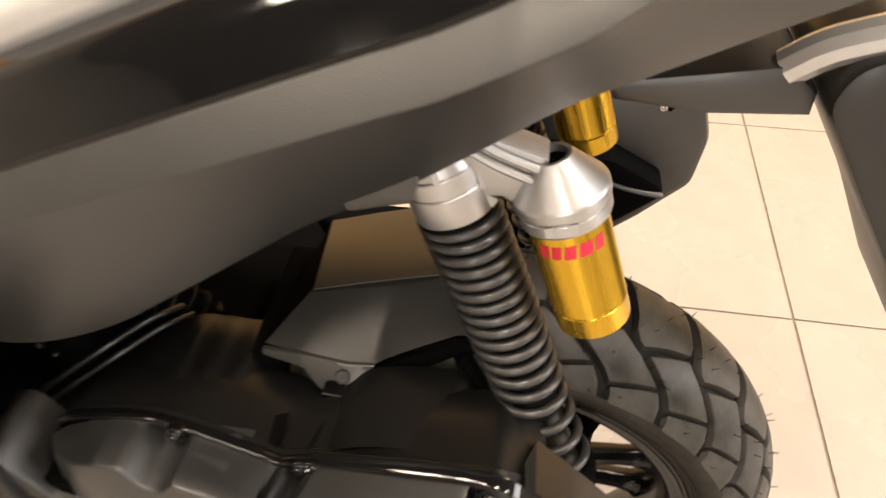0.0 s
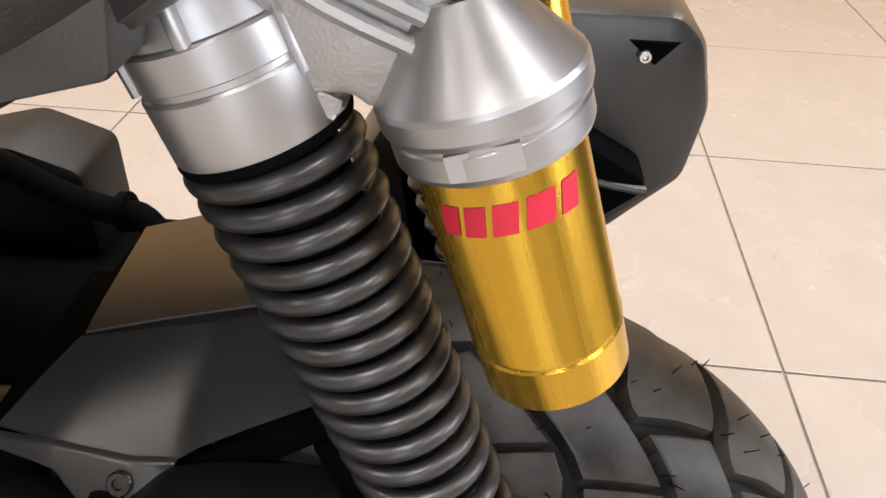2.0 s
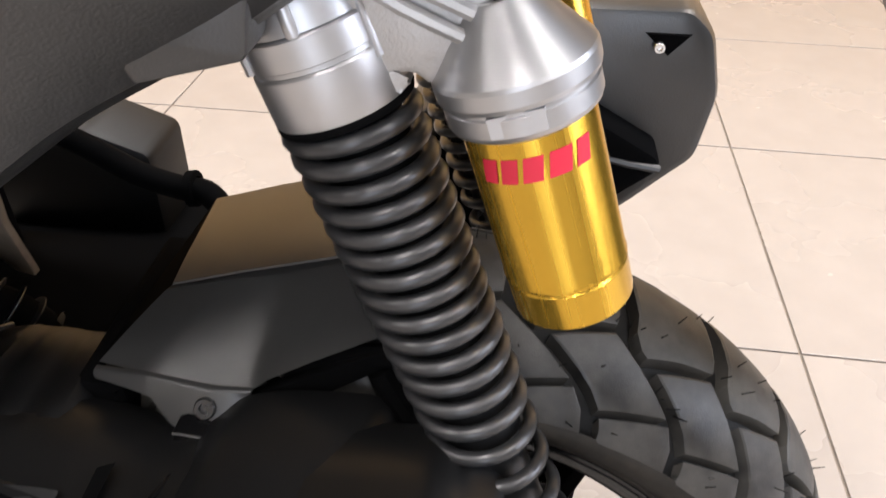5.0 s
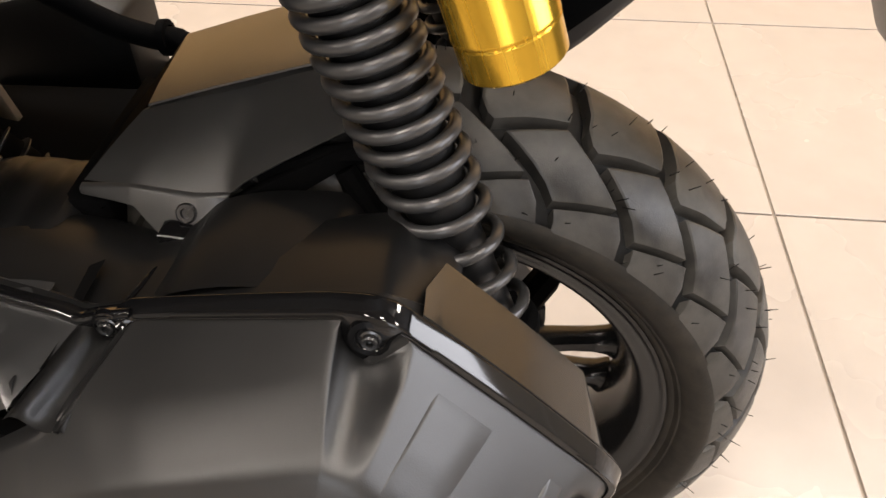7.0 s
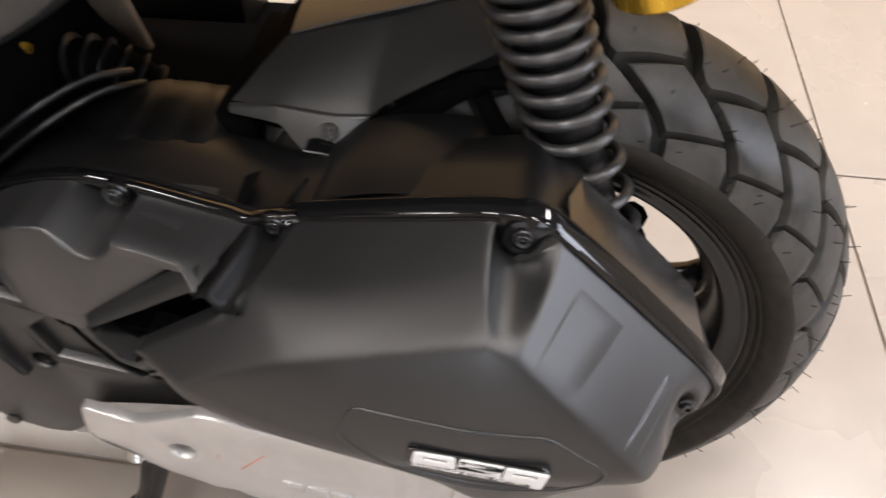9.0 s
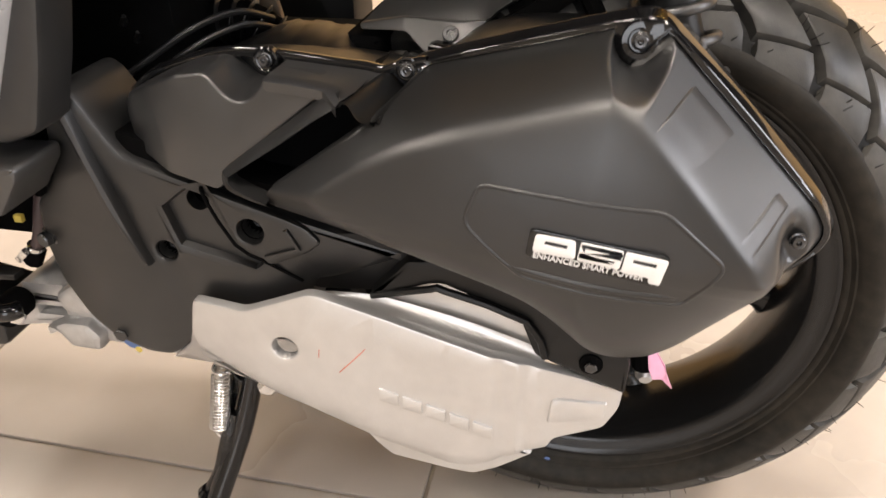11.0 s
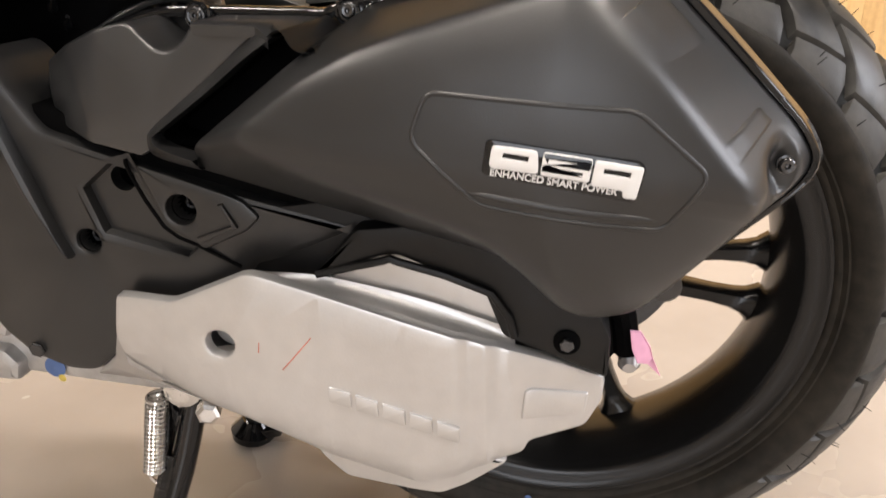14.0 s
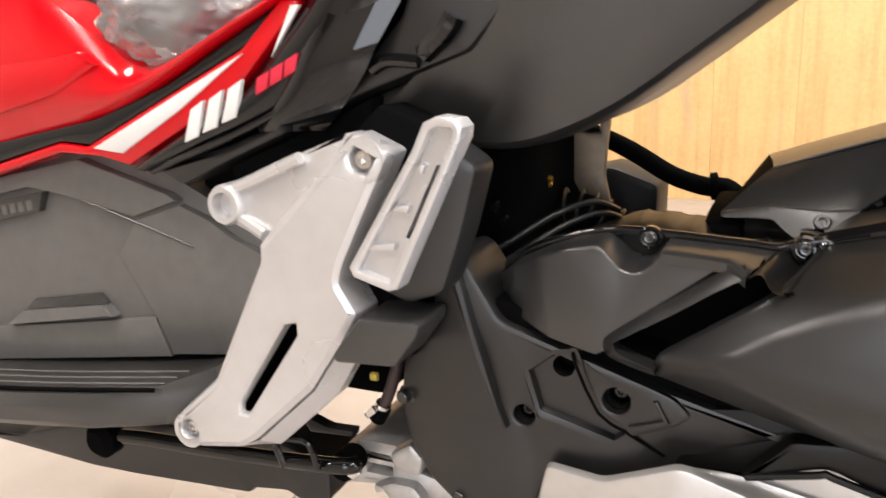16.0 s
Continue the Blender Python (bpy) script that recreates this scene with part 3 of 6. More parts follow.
    flange = [[grown(e, -0.0006, 0.0) for e in inner], [grown(e, 0.0004, -0.0014) for e in inner], [e.lerp(grown(w, 0.0020, -0.0018), 0.5) for e, w in zip(inner, run)], [grown(w, 0.0030, -0.0018) for w in run], [grown(w, 0.0042, -0.0006) for w in run], [grown(w, 0.0046, 0.0012) for w in run], [grown(w, 0.0074, 0.0066) for w in run],
              [grown(w, 0.0074, 0.0080) for w in run], [grown(w, 0.0050, 0.0092) for w in run], [grown(w, 0.0014, 0.012) for w in run]]
    part("flange", loft(flange, closed=False), MAT_GLOSS, cover, "glossy black mounting flange", smooth=75)
    # the casing's rim behind the flange, sloping away round the rear
    j0 = corner_index(4) + 9
    run = whole[j0:i1]
    m = len(run)
    wide = [0.041 * min(1.0, 0.45 + i / 16) * min(1.0, max(0.0, (0.113 - w.x) / 0.010)) * (1.0 if w.z > 0.41 else 0.0) for i, w in enumerate(run)]
    rim = [[grown(w, 0.0036, 0.0085) for w in run], [grown(w, 0.0060, 0.0105) for w in run], [grown(w, 0.0036 + 0.02 * d, 0.0088 + d) for w, d in zip(run, wide)], [grown(w, 0.0022, 0.0100 + d) for w, d in zip(run, wide)], [grown(w, -0.045, 0.012 + d) for w, d in zip(run, wide)]]
    wall = loft(rim, closed=False)
    wall.verts.ensure_lookup_table()
    wall.faces.new([wall.verts[k * m] for k in range(len(rim))])
    part("case_wall", wall, MAT_CASEWALL, cover, "glossy dark grey casing wall", smooth=40)
    for i, (x, y, z) in enumerate(BOLTS[1:]):
        if i == 2:
            screw(x, y, z, 0.0039, cover, axis=(0, -1, 0))
            continue
        y -= 0.0048 * i
        part("screw_seat", turned([(0.0100 if i else 0.0082, -0.002), (0.0094 if i else 0.0076, 0.0006), (0.0066, 0.0008), (0.0058, 0.0), (0.0003, 0.0)], (x, y, z), (0, -1, 0.12), 28, (False, False)), MAT_GLOSS, cover)
        screw(x, y, z, 0.0038, cover)
    # thin raised outline round the badge and the bead under it
    panel = rounded([(-0.0705, 0.4270), (-0.0625, 0.4475), (0.0285, 0.4395), (0.0605, 0.4110), (0.0425, 0.3845), (-0.0395, 0.3965)], 0.006, 4)
    line = []
    for p, q in zip(panel, panel[1:] + panel[:1]):
        steps = max(1, int((Vector(q) - Vector(p)).length / 0.006))
        line += [on_face(p[0] + (q[0] - p[0]) * k / steps, p[1] + (q[1] - p[1]) * k / steps, -0.0004) for k in range(steps)]
    part("panel_outline", tube(line + line[:1], 0.00125, 8, smooth=False, caps=False), MAT_PLASTIC, cover, smooth=80)
    bead = [on_face(-0.046 + 0.087 * k / 14, 0.4030 - 0.0135 * k / 14, -0.0010) for k in range(15)]
    part("crease", tube(bead, 0.0021, 8, smooth=False, radii=lambda t: 0.0022 * min(1, 0.45 + 5 * min(t, 1 - t))), MAT_PLASTIC, cover, smooth=80)
    badge(cover)
    # shallow raised pads on the slanted rear face
    for i0, i1, t0, t1 in ((corner_index(5) - 12, corner_index(5) + 3, -0.04, 0.80), (corner_index(6) - 12, corner_index(6) - 3, -0.04, 0.78)):
        cols = range(i0, i1 + 1)
        top = [[grid[first + int(round(t * rows))][i % n] for t in np.linspace(max(0, t0), t1, 12)] for i in cols]
        nrm = (top[-1][0] - top[0][0]).cross(top[0][-1] - top[0][0]).normalized()
        nrm = -nrm if nrm.y > 0 else nrm
        last = len(top) - 1
        out = []
        for a, row in enumerate(top):
            out.append([p + nrm * (0.0010 * min(1.0, max(0.0, min(a, last - a) / 1)) * min(1.0, b / 5, (11 - b) / 1.0) - 0.0001) for b, p in enumerate(row)])
        part("pad", loft(out, closed=False), MAT_PLASTIC, cover, smooth=60)
    return cover


def screw(x, y, z, r, parent, mat=None, axis=(0, -1, 0.12)):
    """A flanged cross-head screw, its head turned outwards along the axis."""
    h = 0.0040
    bm = turned([(r * 1.25, 0), (r * 1.25, 0.0010), (r, 0.0014), (r * 0.96, h * 0.85), (r * 0.8, h), (r * 0.42, h * 0.95), (r * 0.30, h * 0.45), (0.0003, h * 0.4)], (x, y, z), axis, 20, (False, False))
    return part("screw", bm, mat or MAT_BOLT, parent)


def badge(cover):
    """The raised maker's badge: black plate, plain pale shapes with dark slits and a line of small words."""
    slope = math.atan2(-0.0098, 0.066)
    base = under("badge", cover, "chrome and black raised badge")
    m = pose(-0.0016, -0.2292, 0.4152) @ Matrix.Rotation(-slope, 4, "Y")

    def place(bm):
        bm.transform(m)
        return bm

    part("plate", place(slab([(-0.0355, -0.0070), (-0.0355, 0.0072), (-0.0325, 0.0082), (0.0310, 0.0082), (0.0340, 0.0060), (0.0330, -0.0085), (0.0300, -0.0100), (-0.0330, -0.0082)], -0.0013, 0.004, 0.0006, r=0.0015)), MAT_GLOSS, base)
    pale = [rounded([(-0.0325, -0.0040), (-0.0325, 0.0062), (-0.0125, 0.0068), (-0.0108, -0.0036)], 0.0022), rounded([(-0.0100, -0.0038), (-0.0100, 0.0068), (0.0112, 0.0068), (0.0112, -0.0038)], 0.0016),
            rounded([(0.0122, -0.0050), (0.0122, 0.0067), (0.0330, 0.0065), (0.0322, -0.0080), (0.0262, -0.0080), (0.0262, -0.0050)], 0.0014)]
    slits = [[[(-0.0275, 0.0012), (-0.0270, 0.0036), (-0.0160, 0.0036), (-0.0160, 0.0012)]], [[(-0.0070, 0.0020), (-0.0070, 0.0036), (0.0108, 0.0036), (0.0108, 0.0020)], [(-0.0096, -0.0014), (-0.0096, 0.0002), (0.0080, 0.0002), (0.0080, -0.0014)]], [[(0.0165, 0.0012), (0.0165, 0.0036), (0.0280, 0.0036), (0.0280, 0.0012)]]]
    for s, h in zip(pale, slits):
        part("emblem_block", place(slab(s, -0.0024, -0.001, 0.0004, h)), MAT_WHITE, base)
    font = bpy.data.curves.new("tagline", "FONT")
    font.body, font.size, font.extrude, font.align_x, font.offset = "ENHANCED SMART POWER", 0.0046, 0.0002, "CENTER", 0.00006
    ob = bpy.data.objects.new("tagline", font)
    scene.collection.objects.link(ob)
    bpy.context.view_layer.update()
    me = bpy.data.meshes.new_from_object(ob.evaluated_get(bpy.context.evaluated_depsgraph_get()))
    bpy.data.objects.remove(ob)
    wide = max(v.co.x for v in me.vertices) - min(v.co.x for v in me.vertices)
    me.transform(m @ pose(-0.0040, -0.0016, -0.0074, 90, 0, 0) @ Matrix.Diagonal((0.0555 / wide, 1, 1, 1)))
    me.materials.append(MAT_WHITE)
    words = new("tagline", me)
    words.parent = base


COVER = drive_cover()


# front half of the case, with the air slot behind it
def front_cover():
    def face(x, z):
        return -0.13 * (x + 0.245) + 0.13 * (z - 0.404) + 0.9 * max(0.0, -0.300 - x) + 0.25 * max(0.0, -0.270 - x)

    low = [(-0.334, 0.4165), (-0.326, 0.4150), (-0.311, 0.4125), (-0.274, 0.4045), (-0.240, 0.3985), (-0.231, 0.404), (-0.2300, 0.4110), (-0.2270, 0.4160), (-0.165, 0.4640), (-0.158, 0.4700), (-0.168, 0.4712), (-0.198, 0.4712), (-0.2015, 0.4690), (-0.206, 0.4630), (-0.212, 0.4580), (-0.2185, 0.4565), (-0.225, 0.4580), (-0.232, 0.4640), (-0.238, 0.4700), (-0.243, 0.4716), (-0.262, 0.4680), (-0.285, 0.4590), (-0.308, 0.4480), (-0.324, 0.4350)]
    bm = slab(rounded(low, 0.002, 2), -0.1600, -0.108, 0.0022, bend=face, flat=True)
    cover = part("air_cover", bm, MAT_SATIN, scooter, "matte black plastic air intake cover", smooth=45)
    # glossy flange along its top, with the first screw in a seat
    rail = [(-0.325, -0.098, 0.438), (-0.300, -0.104, 0.4560), (-0.262, -0.108, 0.4690), (-0.240, -0.1105, 0.4735), (-0.222, -0.1130, 0.4745), (-0.195, -0.118, 0.4740), (-0.163, -0.1255, 0.4735), (-0.146, -0.1295, 0.4735), (-0.134, -0.1330, 0.4730), (-0.124, -0.1340, 0.4765), (-0.107, -0.1340, 0.4800)]
    line = catmull(rail, 6)
    prof = [(0.0030, -0.0040), (-0.0020, -0.0040), (-0.0030, 0.0), (-0.0020, 0.0022), (0.0010, 0.0026), (0.0030, 0.0012), (0.0060, 0.0010)]
    part("flange", loft([[p + Vector((0, dy, dz)) for p in line] for dy, dz in prof], closed=False), MAT_GLOSS, cover, "glossy black mounting flange", smooth=70)
    x, y, z = BOLTS[0]
    part("screw_seat", turned([(0.0084, -0.006), (0.0080, 0.0), (0.0068, 0.0006), (0.0058, 0.0), (0.0003, 0.0)], (x, y, z), (0, -1, 0.12), 28, (False, False)), MAT_GLOSS, cover)
    screw(x, y, z, 0.0038, cover)
    inner = catmull([(-0.200, -0.1170, 0.4716), (-0.165, -0.1250, 0.4716), (-0.146, -0.1295, 0.4716), (-0.1326, -0.1330, 0.4712)], 4)
    outer = catmull([(-0.200, -0.1578, 0.4716), (-0.165, -0.1660, 0.4712), (-0.1585, -0.1695, 0.4706), (-0.149, -0.1800, 0.4668)], 4)
    shelf = [[p.lerp(q, t) + Vector((0, 0, dz)) for p, q in zip(inner, outer)] for t, dz in ((0, 0), (0.35, -0.0004), (0.7, 0), (0.93, 0.0002), (1, -0.0012), (1.0, -0.007))]
    part("shelf", loft(shelf, closed=False), MAT_SATIN, cover, smooth=50)
    # the air slot: its shade painted as dark floor and wall, and a flared lip that runs round its lower end
    part("slot_floor_shade", slab([(-0.245, 0.392), (-0.150, 0.400), (-0.110, 0.450), (-0.125, 0.460), (-0.165, 0.458), (-0.245, 0.405)], -0.1305, -0.112, 0.002), MAT_DARK, cover)
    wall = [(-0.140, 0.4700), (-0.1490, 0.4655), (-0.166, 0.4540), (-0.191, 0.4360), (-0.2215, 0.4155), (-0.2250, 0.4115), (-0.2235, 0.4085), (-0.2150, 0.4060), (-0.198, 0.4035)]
    part("slot_wall_shade", loft([[Vector((x, y, z)) for x, z in wall] for y in (-0.1600, -0.090)], closed=False), MAT_DARK, cover)
    outer = catmull([(-0.1500, -0.1690, 0.4705), (-0.166, -0.1665, 0.4625), (-0.191, -0.1640, 0.4440), (-0.2290, -0.1605, 0.4165), (-0.2350, -0.1605, 0.4085), (-0.2310, -0.1640, 0.4010), (-0.2150, -0.1690, 0.3972), (-0.1985, -0.1720, 0.3945)], 5)
    crest = catmull([(-0.1475, -0.1780, 0.4655), (-0.1640, -0.1765, 0.4555), (-0.1890, -0.1735, 0.4375), (-0.2225, -0.1700, 0.4150), (-0.2262, -0.1702, 0.4115), (-0.2235, -0.1725, 0.4075), (-0.2130, -0.1775, 0.4052), (-0.1985, -0.1820, 0.4025)], 5)
    back = [p + Vector((0.0012, 0.014, 0)) for p in crest]
    rings = [[p + Vector((0, 0.004, 0)) for p in outer], outer, [p.lerp(q, 0.75) + Vector((0, -0.0006, 0)) for p, q in zip(outer, crest)], crest, [p + Vector((0.0006, 0.0012, 0)) for p in crest], back]
    part("slot_lip", loft(rings, closed=False), MAT_PLASTIC, cover, "flared lip of the air slot", smooth=50)
    return cover


front_cover()


def inner_case():
    """Glossy black casing between the covers and the wheel."""
    line = [(-0.360, -0.090, 0.410), (-0.325, -0.095, 0.435), (-0.300, -0.100, 0.4530), (-0.262, -0.104, 0.4660), (-0.222, -0.109, 0.4715), (-0.163, -0.1215, 0.4705), (-0.134, -0.1290, 0.4700), (-0.107, -0.1300, 0.4770), (-0.06, -0.1400, 0.4910), (0.0, -0.1490, 0.5080), (0.020, -0.1500, 0.5090), (0.044, -0.1450, 0.4900)]
    top = catmull(line, 6)
    rings = []
    for dy, dz in ((0.0, -0.10), (0.0, 0.0), (0.008, 0.0006), (0.0100, -0.0016), (0.012, -0.004), (0.016, -0.0045), (0.040, -0.006), (0.072, -0.012), (0.084, -0.020), (0.086, -0.11)):
        rings.append([p + Vector((0, dy, dz)) for p in top])
    case = part("transmission_case", loft(rings, closed=False), MAT_CASE, scooter, "glossy black plastic transmission casing", smooth=25)
    # the humped front half with two grooves over it
    rings = []
    for x, h in ((-0.350, -0.004), (-0.325, 0.002), (-0.290, 0.007), (-0.262, 0.012), (-0.245, 0.0155), (-0.233, 0.0175), (-0.231, 0.0162), (-0.222, 0.0162), (-0.220, 0.0175), (-0.208, 0.0170), (-0.206, 0.0157), (-0.198, 0.0150), (-0.196, 0.0160), (-0.186, 0.015), (-0.180, 0.008), (-0.176, -0.002)):
        z0 = float(np.interp(x, [-0.36, -0.30, -0.24, -0.18], [0.395, 0.436, 0.452, 0.450]))
        rings.append([Vector((x, y, z0 + h * f)) for y, f in ((-0.100, -0.6), (-0.092, 0.2), (-0.078, 0.62), (-0.055, 0.9), (-0.030, 1.0), (-0.008, 0.9), (0.006, 0.5), (0.010, -0.8))])
    part("case_hump", loft(rings, closed=False), MAT_CASE, case, smooth=40)
    # the rounded step in front of the spring
    foot = catmull([(-0.112, 0, 0.462), (-0.100, 0, 0.4700), (-0.086, 0, 0.4800), (-0.060, 0, 0.4870), (-0.030, 0, 0.4885), (-0.018, 0, 0.4865), (-0.010, 0, 0.4790), (-0.006, 0, 0.462)], 4)
    rings = []
    for y, t in ((-0.047, -0.02), (-0.050, 0.0), (-0.062, 0.02), (-0.090, 0.06), (-0.112, 0.10), (-0.122, 0.16)):
        rings.append([p + Vector((0.10 * (y + 0.05), y, 0.06 * (-0.05 - y) - t * 0.02 + (-0.03 if y > -0.049 else 0))) for p in foot])
    part("case_step", loft(rings, closed=False), MAT_CASE, case, smooth=40)
    part("case_seam", tube([(-0.118, -0.120, 0.4700), (-0.112, -0.095, 0.4680), (-0.106, -0.070, 0.4640)], 0.0022, 8, 4), MAT_GLOSS, case)
    part("clip", slab([(-0.1225, 0.459), (-0.1210, 0.4682), (-0.1170, 0.4695), (-0.103, 0.4675), (-0.0965, 0.4650), (-0.098, 0.457)], -0.0690, -0.0570, 0.0012), MAT_GLOSS, case)
    # thin bar added along the clip's edge to imitate its glint
    part("clip_glint", tube([(-0.1205, -0.0695, 0.4692), (-0.108, -0.0690, 0.4672), (-0.0975, -0.0685, 0.4650)], 0.0007, 6, 2), MAT_BOLT, case)
    return case


inner_case()

CASE = [(-0.312, 0.4095), (-0.254, 0.3905), (-0.215, 0.3785), (-0.118, 0.3530), (-0.121, 0.3515), (-0.172, 0.3300), (-0.186, 0.3270), (-0.190, 0.300), (-0.240, 0.295), (-0.275, 0.290), (-0.287, 0.262), (-0.310, 0.243),
        (-0.330, 0.243), (-0.352, 0.252), (-0.380, 0.268), (-0.400, 0.294), (-0.407, 0.327), (-0.401, 0.362), (-0.372, 0.392), (-0.360, 0.452), (-0.347, 0.457), (-0.338, 0.452)]


def round_hole(x, z, r, n=16):
    return [(x + r * math.cos(2 * math.pi * k / n), z + r * math.sin(2 * math.pi * k / n)) for k in range(n)]


def lower_case():
    screws = [(-0.2673, 0.3788, 0.0082), (-0.2276, 0.3628, 0.0082), (-0.2955, 0.3388, 0.0072)]
    recess = [(-0.290, 0.374), (-0.272, 0.388), (-0.259, 0.391), (-0.251, 0.371), (-0.238, 0.349), (-0.220, 0.340), (-0.230, 0.332), (-0.282, 0.346)]
    holes = [recess] + [round_hole(x, z, r) for x, z, r in screws[1:]]
    bm = slab(CASE, -0.148, -0.085, 0.005, holes, r=0.006, bend=lambda x, z: max(0, -0.36 - x) * 0.35)
    case = part("crankcase_cover", bm, MAT_PLASTIC, scooter, "matte black plastic crankcase cover with screw holes", smooth=40)
    part("recess_floor", slab(inset(recess, -0.004), -0.1405, -0.130, 0.0, [round_hole(*screws[0])]), MAT_PLASTIC, case)
    for i, (x, z, r) in enumerate(screws):
        # wells darker than the cover they sit in: their shade is painted
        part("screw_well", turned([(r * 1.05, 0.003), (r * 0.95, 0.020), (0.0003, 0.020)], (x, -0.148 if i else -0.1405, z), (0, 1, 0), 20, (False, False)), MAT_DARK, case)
        if i:
            bolt(x, -0.1315, z, 0.0050, case, MAT_BOLT)
    part("bolt", turned([(0.0075, 0), (0.0075, 0.0012), (0.0058, 0.0014), (0.0058, 0.005), (0.0048, 0.006)], (-0.3504, -0.1445, 0.2587), (0, -1, 0), 6), MAT_BOLT, case)
    fin = [(-0.352, 0.456), (-0.343, 0.456), (-0.330, 0.405), (-0.312, 0.345), (-0.305, 0.328), (-0.312, 0.330), (-0.330, 0.375)]
    part("bolt", turned([(0.0085, 0), (0.0085, 0.003), (0.0058, 0.0034), (0.0058, 0.009), (0.0048, 0.010)], (-0.399, -0.130, 0.332), (-0.3, -1, 0), 12), MAT_BOLT, case)
    part("rib", slab(fin, -0.156, -0.145, 0.004, r=0.004), MAT_PLASTIC, case)
    part("relief_pad", slab([(-0.252, 0.391), (-0.200, 0.374), (-0.188, 0.369), (-0.1785, 0.359), (-0.188, 0.350), (-0.217, 0.337), (-0.222, 0.343), (-0.239, 0.352)], -0.1510, -0.146, 0.002, [round_hole(-0.2276, 0.3628, 0.0095)], r=0.003), MAT_PLASTIC, case)
    part("relief_line", slab([(-0.219, 0.346), (-0.196, 0.354), (-0.203, 0.367), (-0.200, 0.368), (-0.192, 0.353), (-0.218, 0.342)], -0.1535, -0.150, 0.001), MAT_PLASTIC, case)
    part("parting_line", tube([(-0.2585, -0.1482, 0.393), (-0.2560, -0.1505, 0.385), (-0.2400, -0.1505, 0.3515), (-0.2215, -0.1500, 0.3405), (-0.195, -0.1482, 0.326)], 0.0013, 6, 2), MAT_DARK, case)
    # dark sheet added behind the joint to paint the gap's shade
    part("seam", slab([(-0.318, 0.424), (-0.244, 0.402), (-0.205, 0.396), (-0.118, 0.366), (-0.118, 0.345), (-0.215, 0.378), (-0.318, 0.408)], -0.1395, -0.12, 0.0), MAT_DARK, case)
    return case


lower_case()


def bent(bm, bend, xs=(), zs=()):
    """Cuts a plate along lines of equal x and z and bows it by bend(x, z)."""
    for axis, values in (((1, 0, 0), xs), ((0, 0, 1), zs)):
        for v in values:
            bmesh.ops.bisect_plane(bm, geom=bm.verts[:] + bm.edges[:] + bm.faces[:], plane_co=Vector(axis) * v, plane_no=axis)
    for v in bm.verts:
        v.co.y += bend(v.co.x, v.co.z)
    return bm


def ease(v, a, b):
    t = min(1.0, max(0.0, (v - a) / (b - a)))
    return t * t * (3 - 2 * t)


